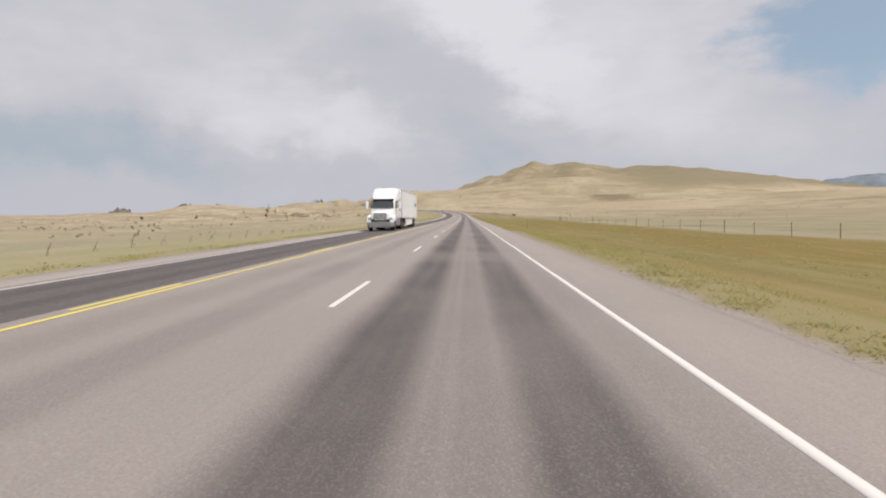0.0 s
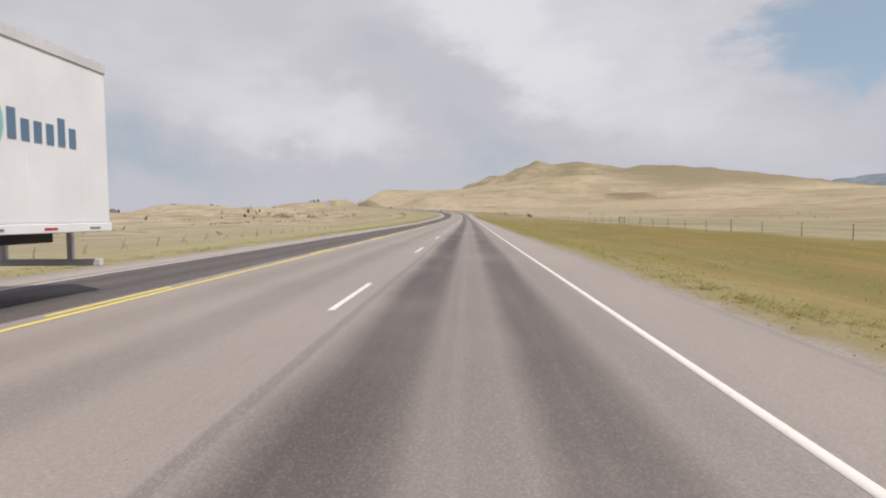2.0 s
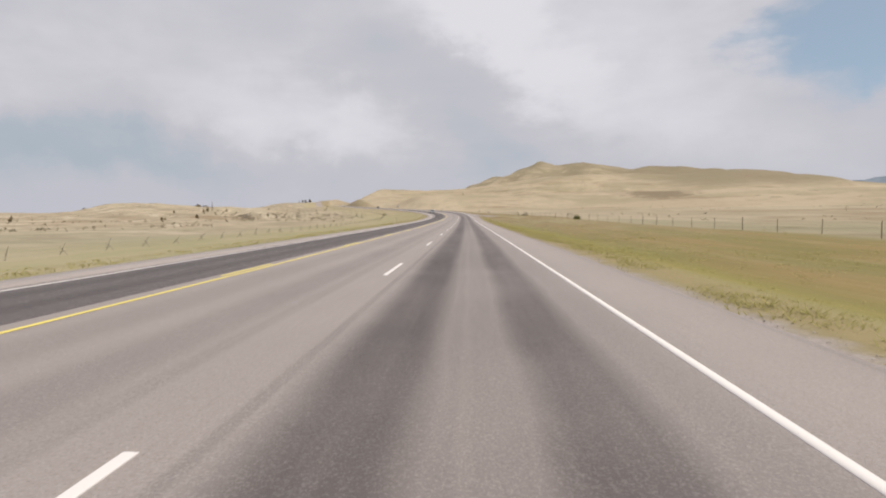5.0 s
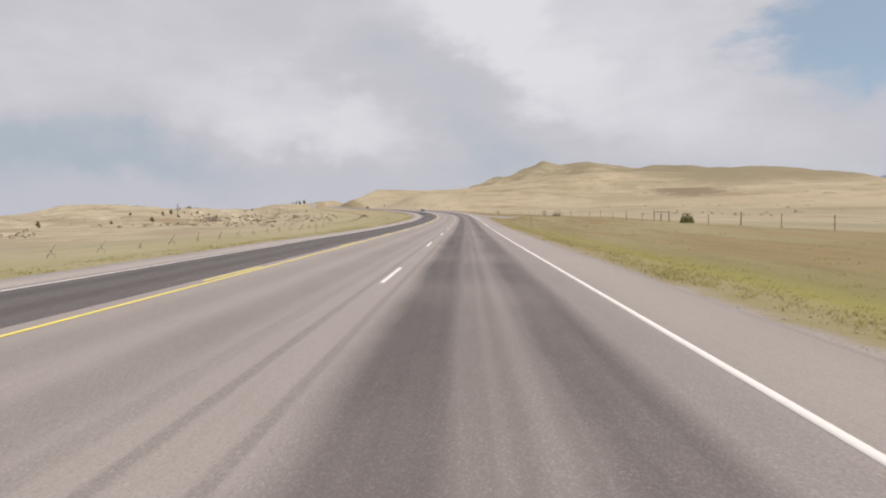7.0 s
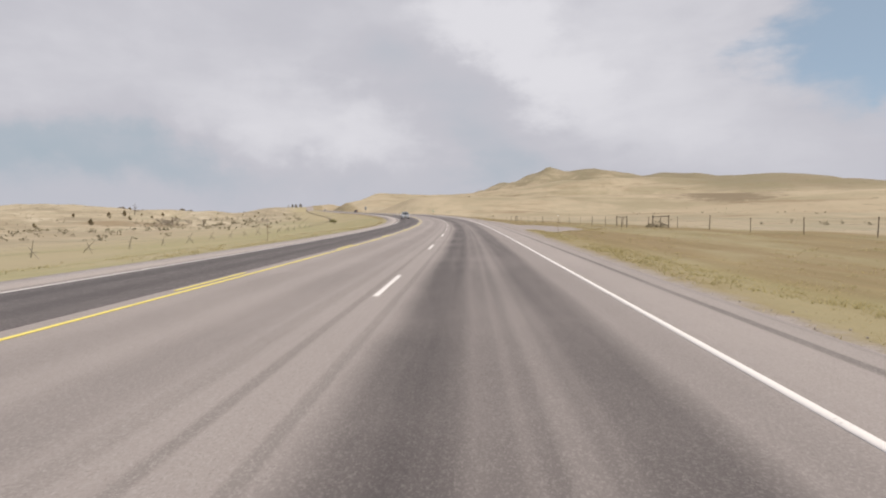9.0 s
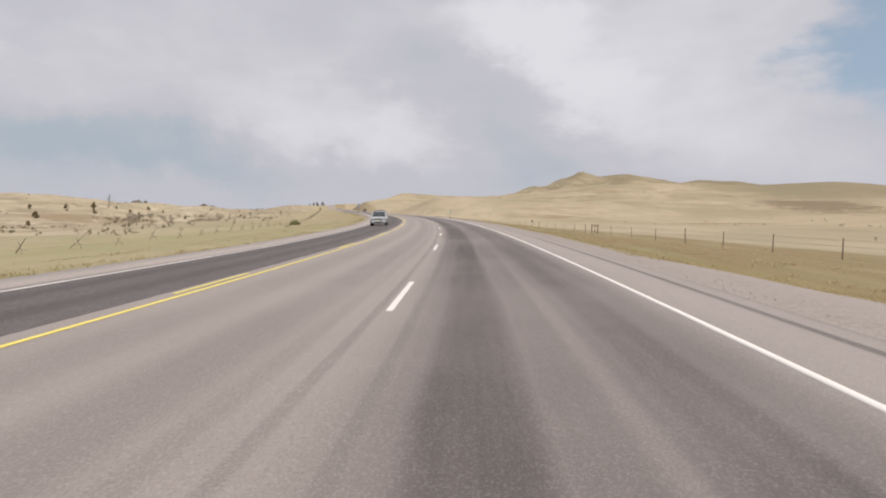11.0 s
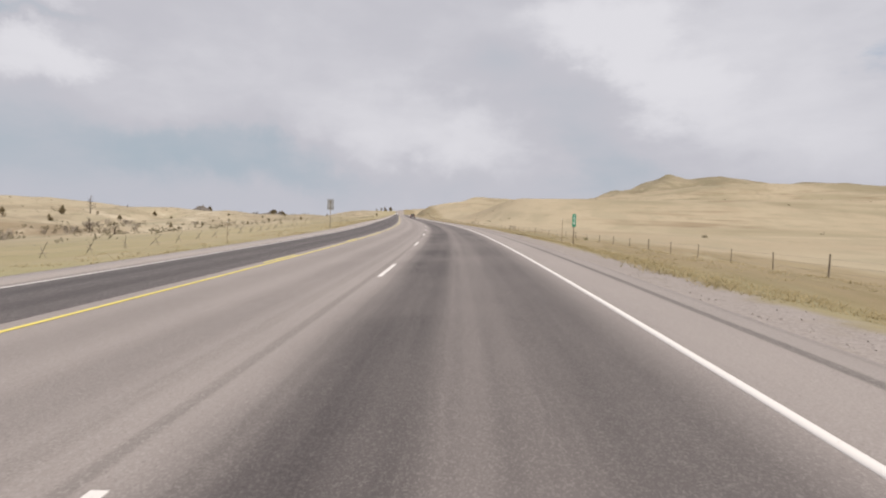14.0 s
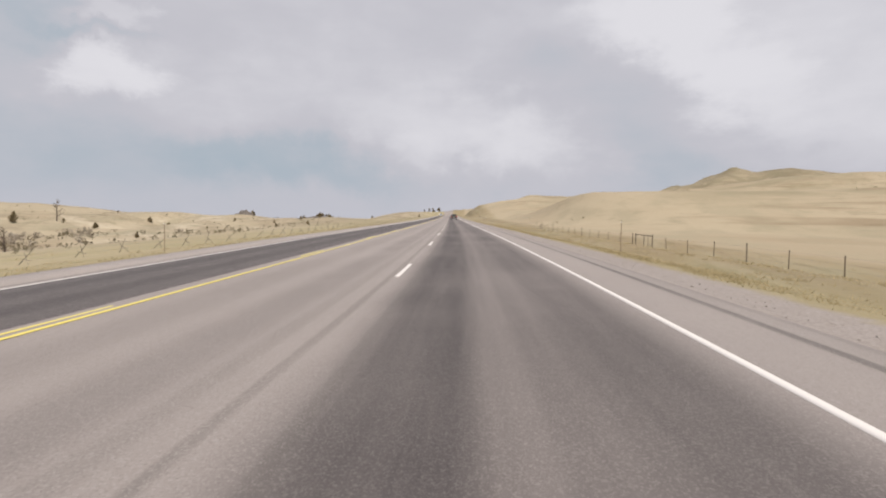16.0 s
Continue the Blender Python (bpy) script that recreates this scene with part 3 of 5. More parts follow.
def box(x0, x1, y0, y1, z0, z1, bevel=0.0, seg=2, bm=None):
    bm = bm or bmesh.new()
    got = bmesh.ops.create_cube(bm, size=1.0, matrix=Matrix.Translation(((x0 + x1) / 2, (y0 + y1) / 2, (z0 + z1) / 2)) @ Matrix.Diagonal((x1 - x0, y1 - y0, z1 - z0, 1)))
    if bevel:
        edges = list({e for v in got["verts"] for e in v.link_edges})
        bmesh.ops.bevel(bm, geom=edges, offset=bevel, segments=seg, affect="EDGES", profile=0.6)
    return bm


def rod(a, b, r0, r1=None, sides=8, bm=None):
    bm = bm or bmesh.new()
    a, b = Vector(a), Vector(b)
    m = Matrix.Translation((a + b) / 2) @ (b - a).to_track_quat("Z", "Y").to_matrix().to_4x4()
    bmesh.ops.create_cone(bm, cap_ends=True, segments=sides, radius1=r0, radius2=r0 if r1 is None else r1, depth=(b - a).length, matrix=m)
    return bm


def road_matrix(s, u, dz=0.0, turn=0.0):
    """A pose on the road: y along it, x to its right; turn: degrees about the vertical."""
    h, g, k = np.interp(s, S, HEAD), np.interp(s, S, _g), np.interp(s, S, TILT)
    ahead = Vector((-math.sin(h), math.cos(h), g)).normalized()
    right = Vector((math.cos(h), math.sin(h), k)).normalized()
    up_ = right.cross(ahead)
    m = Matrix((right, ahead, up_)).transposed().to_4x4()
    m.translation = road_point(s, u, dz)
    return m @ pose(0, 0, 0, 0, 0, turn)


def upright(x, y, turn=0.0, sink=0.0):
    return pose(x, y, float(ground(x, y)) - sink, 0, 0, turn)


def beside_road(s, u, turn=0.0, sink=0.02):
    x, y, _ = road_point(s, u)
    return upright(float(x), float(y), math.degrees(np.interp(s, S, HEAD)) + turn, sink)


def lattice(x, y, seed):
    """Smooth value noise over the plan, -1 to 1."""
    def corner(i, j):
        n = np.sin(i * 127.1 + j * 311.7 + seed * 74.7) * 43758.5453
        return (n - np.floor(n)) * 2 - 1
    i, j = np.floor(x), np.floor(y)
    f, g = x - i, y - j
    f, g = f * f * (3 - 2 * f), g * g * (3 - 2 * g)
    return (corner(i, j) * (1 - f) + corner(i + 1, j) * f) * (1 - g) + (corner(i, j + 1) * (1 - f) + corner(i + 1, j + 1) * f) * g


plain_ground = ground


def off_line(x, y, a, b):
    """Distance in plan from the stretch between a and b."""
    t = np.clip(((x - a[0]) * (b[0] - a[0]) + (y - a[1]) * (b[1] - a[1])) / ((b[0] - a[0]) ** 2 + (b[1] - a[1]) ** 2), 0, 1)
    return np.hypot(x - a[0] - t * (b[0] - a[0]), y - a[1] - t * (b[1] - a[1]))


def ground(x, y):
    """The land with its folds and gullies."""
    x, y = np.asarray(x, float), np.asarray(y, float)
    u = np.abs((x - np.interp(y, RY, RX)) + 5.5)
    z = plain_ground(x, y)
    r = np.hypot(x - OX, y - OY)
    high = np.clip((r - 1900) / 1500, 0, 1)
    fold = 1 - np.abs(lattice(x / 330 + lattice(x / 500, y / 500, 7), y / 620, 1)) * 2
    fold2 = 1 - np.abs(lattice(x / 120, y / 260, 2)) * 2
    z = z + high * (14 * fold + 8 * fold2 + 6 * lattice(x / 46, y / 210, 6) + 3.5 * lattice(x / 19, y / 150, 8))
    middle = ease(60, 420, u) * (1 - high)
    spur = lattice(x / 210 + 0.8 * lattice(x / 400, y / 400, 17), y / 150, 15)
    front = ease(480, 760, r) * ease(1420, 1180, r) + ease(1900, 2600, r) * ease(4050, 3600, r) * 0.8
    z = z + front * ease(40, 160, x - np.interp(y, RY, RX)) * (12.0 * (0.15 - 1.6 * np.abs(spur)) + 3.5 * lattice(x / 60, y / 45, 16))
    z = z + middle * (1.6 * lattice(x / 90, y / 130, 3) + 3.0 * fold2 * ease(250, 800, u))
    foot = ease(-42, -75, x - np.interp(y, RY, RX)) * ease(-420, -240, x - np.interp(y, RY, RX)) * ease(300, 420, y)
    z = z - 2.2 * ease(-46, -85, x - np.interp(y, RY, RX)) * ease(-250, -165, x - np.interp(y, RY, RX)) * ease(390, 450, y) * ease(720, 640, y)
    z = z + foot * (0.9 * (0.4 - np.abs(lattice(x / 26, y / 34, 41)) * 2) + 0.5 * lattice(x / 11, y / 13, 42))
    # the hill that the road has cut into further up
    aside = x - np.interp(y, RY, RX)
    rise = np.interp(y, RY, RZ) + np.interp(aside, [11, 15, 23, 40, 70, 110, 200, 330], [-1.0, 4.0, 8.8, 12.7, 15.3, 17.0, 17.0, 6.0])
    rise = rise + ease(18, 60, aside) * (2.2 * (0.3 - np.abs(lattice(x / 48, y / 40, 51)) * 2) + 0.9 * lattice(x / 17, y / 19, 52))
    z = z + np.exp(-((y - 965) / 95) ** 2) * np.where((aside > 11) & (aside < 330), np.maximum(0, rise - z), 0)
    # the knob on the far summit
    z = z + 13.0 * np.exp(-((x - 480) / 20) ** 2 - ((y - 4230) / 70) ** 2)
    # a spur and the draw behind it on the slope
    z = z + 1.9 * np.exp(-(off_line(x, y, (-207, 574), (-228, 629)) / 11) ** 2) - 4.0 * np.exp(-(off_line(x, y, (-219, 650), (-228, 684)) / 13) ** 2)
    z = z + ease(14, 60, u) * 0.35 * lattice(x / 17, y / 25, 4) + ease(10, 16, u) * 0.09 * lattice(x / 3.1, y / 4.7, 5)
    return z


# ---- ground and road ----
def build_ground():
    inner = np.concatenate([np.arange(-40, -12, 1.0), np.arange(-12, 12.1, 0.5), np.arange(13, 41, 1.0)])
    out = [40.0]
    while out[-1] < 4900:
        out.append(out[-1] * 1.024 + 0.4)
    out = np.array(out[1:])
    d = np.concatenate([-out[::-1] - 5.5, inner - 5.5, out - 5.5])
    ys = [-150.0]
    while ys[-1] < 4950:
        ys.append(ys[-1] + (4.0 if ys[-1] < 640 else max(4.0, (ys[-1] - 480) * 0.015)))
    ys = np.array(ys)
    D, Y = np.meshgrid(d, ys)
    X = np.interp(Y, RY, RX) + np.where(Y > RY[-1], (Y - RY[-1]) * -math.tan(HEAD[-1]), 0) + D
    Z = ground(X, Y)
    nr, nc = X.shape
    verts = np.stack([X, Y, Z], -1).reshape(-1, 3)
    i = np.arange((nr - 1) * nc).reshape(nr - 1, nc)[:, :-1].ravel()
    faces = np.stack([i, i + 1, i + 1 + nc, i + nc], -1)
    me = bpy.data.meshes.new("ground")
    me.from_pydata(verts.tolist(), [], faces.tolist())
    me.materials.append(LAND)
    me.polygons.foreach_set("use_smooth", [True] * len(me.polygons))
    at = me.attributes.new("beside", "FLOAT", "POINT")
    h = np.interp(Y, RY, HEAD)
    at.data.foreach_set("value", (D * np.cos(h)).ravel().astype(np.float32))
    tagged(new("ground", me), "dry tan grassland with olive verges and rolling hills", "ground", kind="structure")


def ribbon(name, us, s0, s1, step, dz, mat, skirt=0.0, label="", kind="", parent=None):
    """A strip that follows the road, with its own metres as UV."""
    ss = np.arange(s0, s1 + 0.01, step)
    verts, uvs = [], []
    cols = list(us)
    for s in ss:
        for k, u in enumerate(cols):
            x, y, z = road_point(s, u, dz)
            low = skirt if skirt and k in (0, len(cols) - 1) else 0.0
            verts.append((x, y, z - low))
            uvs.append((u, s))
    n = len(cols)
    faces = [(r * n + c, r * n + c + 1, (r + 1) * n + c + 1, (r + 1) * n + c) for r in range(len(ss) - 1) for c in range(n - 1)]
    me = mesh_data(name, verts, faces, mat, True)
    layer = me.uv_layers.new(name="road")
    layer.data.foreach_set("uv", [q for loop in me.loops for q in uvs[loop.vertex_index]])
    ob = tagged(new(name, me), label, "road" if kind else "", kind=kind)
    if parent is not None:
        ob.parent = parent
    return ob


build_ground()
road = ribbon("road", [-12.75, -12.7, -10.0, -7.4, -5.5, -3.66, -2, 0, 1.45, 1.52], -110, 1270, 2, 0.0, OLD_ROAD, 0.6, "worn grey chip-sealed highway with dark wheel tracks", "structure")
ribbon("gravel_shoulder", [-13.2, -13.15, -12.4, -11.42, -11.4], -110, 1270, 2, 0.006, GRAVEL, 0.25, "pale gravel shoulder", parent=road)
ribbon("dark_lane", [-10.99, -10.95, -9.2, -7.46, -7.42], -110, 1270, 2, 0.008, NEW_ROAD, 0.012, "newer dark asphalt of the oncoming lane", parent=road)
ribbon("edge_line", [-0.048, -0.045, 0.045, 0.048], -110, 1270, 2, 0.007, WHITE_LINE, 0.01, "solid white edge line", parent=road)
ribbon("edge_line", [-10.97, -10.967, -10.893, -10.89], -110, 1270, 2, 0.014, WHITE_LINE, 0.01, "solid white edge line", parent=road)
ribbon("centre_line", [-7.062, -7.059, -7.001, -6.998], -110, 1270, 2, 0.007, YELLOW_LINE, 0.01, "solid yellow centre line", parent=road)


def lane_drift(s):
    """The painter's wander of the dashed line."""
    return float(np.interp(s, [440, 462, 478, 505], [0, -0.12, -0.12, 0]))


def centre_drift(s):
    """How far the centre dashes fall out of step with the lane's dashes."""
    return float(np.interp(s, [0, 64, 248, 297, 407, 472, 497, 700], [0, -0.3, 0.8, 1.0, 2.7, 5.0, 5.9, 9.0]))


dash_mesh = {}
for kind_, mat_, half in (("lane_dash", WHITE_LINE, 0.044), ("centre_dash", YELLOW_LINE, 0.029)):
    bm = box(-half, half, 0, 3.05, -0.004, 0.007, 0.002, 1)
    me = bpy.data.meshes.new(kind_)
    bm.to_mesh(me)
    bm.free()
    me.materials.append(mat_)
    dash_mesh[kind_] = me
for k in range(-7, 92):
    for kind_, u_, first in (("lane_dash", -3.66, 0.46), ("centre_dash", -7.25, 0.3)):
        ob = new(kind_, dash_mesh[kind_])
        at_, aside_ = first + 12.192 * k, 0.0
        if kind_ == "lane_dash":
            aside_ = lane_drift(at_)
        else:
            at_ += centre_drift(at_)
        ob.matrix_world = road_matrix(at_, u_ + aside_, 0.001)
        ob.parent = road
tagged(road, category="road")


def far_mountain():
    verts, faces = [], []
    for i in range(41):
        b = radians(29.5 + 0.6 * i)
        top = 190 + 75 * min(1.0, i / 5) + 8 * math.sin(i * 0.9) + 5 * math.sin(i * 2.3)
        for r, z in ((4560, 40), (4700, top * 0.75), (4790, top), (4850, top * 0.6), (4880, 20)):
            verts.append((r * math.sin(b), r * math.cos(b), z + 4 * math.sin(i * 1.7 + r)))
    faces = [(i * 5 + k, i * 5 + k + 1, i * 5 + 6 + k, i * 5 + 5 + k) for i in range(40) for k in range(4)]
    tagged(new("distant_mountain", mesh_data("distant_mountain", verts, faces, HAZED_FOREST, True)), "forested mountain far behind the hills, blue-grey from haze painted into its colour", "mountain", kind="structure")


far_mountain()

# ---- fences, posts and signs ----
def fence_side(s):
    return float(np.interp(s, [0, 240, 330, 342, 470, 600, 900], [24.5, 24.0, 18.6, 17.0, 16.8, 16.5, 16.0]))


def right_fence():
    fence = thing("wire_fence", "wire fence on slim rusty steel and wooden posts in the grass", "fence")
    bm = box(-0.022, 0.022, -0.012, 0.012, -0.35, 1.12, 0.003, 1)
    box(-0.012, 0.012, -0.045, 0.02, -0.35, 1.12, 0, 1, bm)
    me = bpy.data.meshes.new("post")
    bm.to_mesh(me)
    bm.free()
    me.materials.append(STEEL_POST)
    wooden = bpy.data.meshes.new("post")
    bm = rod((0, 0, -0.4), (0, 0, 1.26), 0.05, 0.043, 9)
    bm.to_mesh(wooden)
    bm.free()
    wooden.materials.append(POST_WOOD)
    stations, s = [], -8.0
    while s < 900:
        stations.append(s)
        s += 6.0 if s < 395 else 4.7
    tops = []
    rng = random.Random(5)
    for k, s in enumerate(stations):
        m = beside_road(s, fence_side(s), rng.uniform(-8, 8), 0.0) @ pose(0, 0, 0, rng.uniform(-2, 2), rng.uniform(-2, 2), 0)
        ob = new("post", wooden if k % 5 == 0 else me)
        ob.matrix_world = m
        ob.parent = fence
        tops.append(m)
    for height in (0.35, 0.68, 1.0):
        bm = bmesh.new()
        for a, b in zip(tops[:-1], tops[1:]):
            rod(a @ Vector((0.03, 0, height)), b @ Vector((0.03, 0, height)), 0.004, None, 4, bm)
        part("wire", bm, WIRE, fence)


def brace(s, u, length):
    """Two stout posts with a rail across their tops: a stretch brace of the fence."""
    b = thing("fence_brace", "weathered wooden H-brace of the fence line", "fence brace", "fence braces", beside_road(s, u, 0, 0.0))
    part("post", rod((0, 0, -0.4), (0, 0, 1.3), 0.068, 0.06, 10), POST_WOOD, b)
    drop = float(ground(*[float(v) for v in road_point(s + length, u)[:2]])) - float(ground(*[float(v) for v in road_point(s, u)[:2]]))
    part("post", rod((0, length, -0.4 + drop), (0, length, 1.27 + drop), 0.068, 0.06, 10), POST_WOOD, b)
    part("rail", rod((0, -0.15, 1.17), (0, length + 0.15, 1.14 + drop), 0.048, 0.044, 9), POST_WOOD, b)
    part("post", rod((0, length * 0.5, -0.4 + drop / 2), (0.02, length * 0.5, 1.1 + drop / 2), 0.045, 0.04, 9), POST_WOOD, b)
    part("wire", rod((0.02, 0, 0.15), (0.02, length, 1.05 + drop), 0.006, None, 4), WIRE, b)


def buck_fence():
    fence = thing("buck_fence", "weathered jackleg fence of crossed leaning poles with wires", "fence")
    shapes = {}
    for kind_, bm in (("brace", rod((-0.38, -0.03, 0.45), (0.42, -0.03, 0.45), 0.022, None, 7)), ("near", rod((-0.58, 0.05, -0.2), (0.34, 0.05, 1.35), 0.038, 0.026, 8)), ("far", rod((0.50, -0.04, -0.2), (-0.24, -0.04, 1.0), 0.036, 0.024, 8))):
        shapes[kind_] = bpy.data.meshes.new("pole")
        bm.to_mesh(shapes[kind_])
        bm.free()
        shapes[kind_].materials.append(GREY_WOOD)
    rng, poses = random.Random(9), []
    s = 0.8
    while s < 900:
        u = float(np.interp(s, [0, 140, 300, 460, 900], [-35, -36, -34, -28.5, -27]))
        m = beside_road(s, u, rng.uniform(-40, 40), 0.05) @ pose(0, 0, 0, rng.uniform(-9, 9), rng.uniform(-14, 14), 0) @ Matrix.Scale(rng.uniform(0.74, 0.98), 4)
        ob = new("buck", shapes["brace"])
        ob.matrix_world = m
        ob.parent = fence
        for kind_ in ("near", "far"):
            pole = new("pole", shapes[kind_])
            pole.parent = ob
        poses.append(m)
        s += 6.0 if s < 400 else 5.2
    for height, side in ((0.42, 0.22), (0.8, -0.06), (1.1, -0.27)):
        bm = bmesh.new()
        for a, b in zip(poses[:-1], poses[1:]):
            rod(a @ Vector((side, 0, height)), b @ Vector((side, 0, height)), 0.0045, None, 4, bm)
        part("wire", bm, WIRE, fence)


right_fence()
for s_, u_, l_ in ((151.0, 24.3, 3.0), (280.5, 22.8, 5.5), (329.6, 18.5, 4.4), (338.4, 17.2, 3.8), (408.6, 18.3, 2.4), (545.0, 16.8, 5.0), (610.0, 16.5, 3.0)):
    brace(s_, u_, l_)
buck_fence()
SIGN_GREEN = plain("green_sign_sheeting", (0.02, 0.22, 0.13), 0.45, grain=0.08)
SIGN_WHITE = plain("white_sign_letters", (0.78, 0.78, 0.76), 0.5, grain=0.05)
SIGN_BACK = plain("bare_aluminium_sign_back", (0.36, 0.37, 0.38), 0.5, 0.5, grain=0.15)
MARKER = plain("brown_marker_plastic", (0.23, 0.17, 0.115), 0.7, grain=0.08)
REFLECTOR = plain("white_reflector", (0.75, 0.74, 0.7), 0.3, grain=0.05)


def letters(text, size, mat, parent, m, label):
    cu = bpy.data.curves.new("digits", "FONT")
    cu.body, cu.size, cu.align_x, cu.align_y, cu.extrude = text, size, "CENTER", "CENTER", 0.002
    tmp = new("digits", cu)
    me = bpy.data.meshes.new_from_object(tmp)
    bpy.data.objects.remove(tmp)
    me.name = "digits"
    me.materials.clear()
    me.materials.append(mat)
    ob = tagged(new("digits", me), label)
    ob.parent = parent
    ob.matrix_local = m
    return ob


def mile_marker(x, y):
    sign = thing("mile_marker", "narrow green mile marker with white digits on a steel post", "road sign", m=upright(x, y, 20))
    bm = box(-0.02, 0.02, 0.0, 0.01, -0.4, 1.62, 0.003, 1)
    box(-0.02, -0.012, -0.016, 0.0, -0.4, 1.62, 0, 1, bm)
    box(0.012, 0.02, -0.016, 0.0, -0.4, 1.62, 0, 1, bm)
    part("post", bm, STEEL_POST, sign)
    panel = part("panel", box(-0.10, 0.10, -0.026, -0.02, 0.98, 1.66, 0.003, 1), SIGN_GREEN, sign, "green sign panel")
    letters("MILE", 0.075, SIGN_WHITE, panel, pose(0, -0.028, 1.565, 90, 0, 0), "white word")
    letters("5", 0.25, SIGN_WHITE, panel, pose(0, -0.028, 1.40, 90, 0, 0), "white digit")
    letters("9", 0.25, SIGN_WHITE, panel, pose(0, -0.028, 1.15, 90, 0, 0), "white digit")


def turned_sign(x, y, top):
    z = float(ground(x, y))
    sign = thing("road_sign", "tall road sign seen from its bare grey back", "road sign", m=pose(x, y, z, 0, 0, 15))
    h = top - z
    part("post", box(-0.035, 0.035, -0.035, 0.05, -0.5, h - 0.1, 0.008, 1), POST_WOOD, sign)
    panel = part("panel", box(-0.38, 0.38, 0.055, 0.062, h - 1.22, h, 0.002, 1), SIGN_BACK, sign, "bare aluminium panel back")
    for k in range(2):
        part("stiffener", box(-0.35, 0.35, 0.025, 0.054, h - 1.0 + 0.7 * k, h - 0.94 + 0.7 * k, 0.004, 1), SIGN_BACK, panel)


def delineator(s, u):
    d = thing("delineator", "slim brown roadside marker post with a reflector", "marker post", "marker posts", beside_road(s, u, 0, 0.0))
    bm = box(-0.016, 0.016, 0.0, 0.006, -0.35, 1.36, 0.002, 1)
    part("post", bm, MARKER, d)
    part("reflector", rod((0, -0.013, 1.3), (0, -0.02, 1.3), 0.026, None, 14), REFLECTOR, d)


mile_marker(-18.48, 457.9)
turned_sign(-46.7, 487.8, 10.55)
for s_, u_ in ((50.8, 4.3), (259.5, 3.6), (310.8, 4.0), (410.3, 4.2), (460.3, 4.2), (512.8, 4.3), (612.0, 4.3), (712.0, 4.3)):
    delineator(s_, u_)
for s_ in (261.0, 310.9, 411.0, 463.0, 514.5, 612.0, 712.0):
    delineator(s_, -15.8)


# ---- trees, brush and rocks ----
def clumps(rng, count, place, size, bm_verts, bm_faces):
    """Small leaf sprays, each of two crossed triangles, at random turns."""
    for _ in range(count):
        c = Vector(place())
        r = size * rng.uniform(0.6, 1.4)
        for _ in range(2):
            a = Vector((rng.gauss(0, 1), rng.gauss(0, 1), rng.gauss(0, 1))).normalized()
            b = a.cross(Vector((rng.gauss(0, 1), rng.gauss(0, 1), rng.gauss(0, 1)))).normalized()
            i = len(bm_verts)
            bm_verts += [c + a * r, c - a * r * 0.5 + b * r * 0.7, c - a * r * 0.5 - b * r * 0.7]
            bm_faces.append((i, i + 1, i + 2))


def juniper(seed):
    """Juniper one unit tall, with an uneven pointed crown."""
    rng = random.Random(seed)
    tree = thing("juniper", "dark green juniper with an uneven crown on the dry slope", "tree", "junipers")
    bm = rod((0, 0, -0.08), (0.02, 0.01, 0.55), 0.035, 0.015, 7)
    for k in range(6):
        a, z = k * 1.1 + rng.random(), 0.12 + 0.07 * k
        rod((0, 0, z), (math.cos(a) * 0.22, math.sin(a) * 0.22, z + 0.14), 0.012, 0.005, 5, bm)
    part("trunk", bm, BARK, tree)
    lobes = [(rng.uniform(0, 6.28), rng.uniform(0.1, 0.75), rng.uniform(0.6, 1.1)) for _ in range(9)]
    verts, faces = [], []

    def place():
        ang, t, w = lobes[rng.randrange(9)]
        t = min(0.97, max(0.03, t + rng.gauss(0, 0.12)))
        ang += rng.gauss(0, 0.5)
        r = 0.40 * w * (1 - t) ** 0.5 * (0.55 + 0.45 * min(1, t * 6)) * math.sqrt(rng.random())
        return math.cos(ang) * r, math.sin(ang) * r, 0.06 + 0.93 * t
    clumps(rng, 460, place, 0.052, verts, faces)
    ob = new("crown", mesh_data("crown", verts, faces, JUNIPER))
    ob.parent = tree
    return tree


def dead_tree(height, m, seed):
    rng = random.Random(seed)
    tree = thing("dead_tree", "bare grey dead tree with thin branches", "tree", m=m)
    part("trunk", rod((0, 0, -0.3), (0.1, 0, height), 0.24, 0.05, 8), BARK, tree)
    for k in range(15):
        z = height * (0.2 + 0.055 * k)
        a = rng.uniform(0, 6.28)
        ln = (height - z) * 0.32 + 0.7
        bm = rod((0.1 * z / height, 0, z), (math.cos(a) * ln, math.sin(a) * ln, z + ln * 0.6), 0.08, 0.03, 5)
        rod((math.cos(a) * ln * 0.6, math.sin(a) * ln * 0.6, z + ln * 0.36), (math.cos(a + 0.6) * ln * 0.9, math.sin(a + 0.6) * ln * 0.9, z + ln * 0.9), 0.04, 0.02, 4, bm)
        part("limb", bm, BARK, tree)


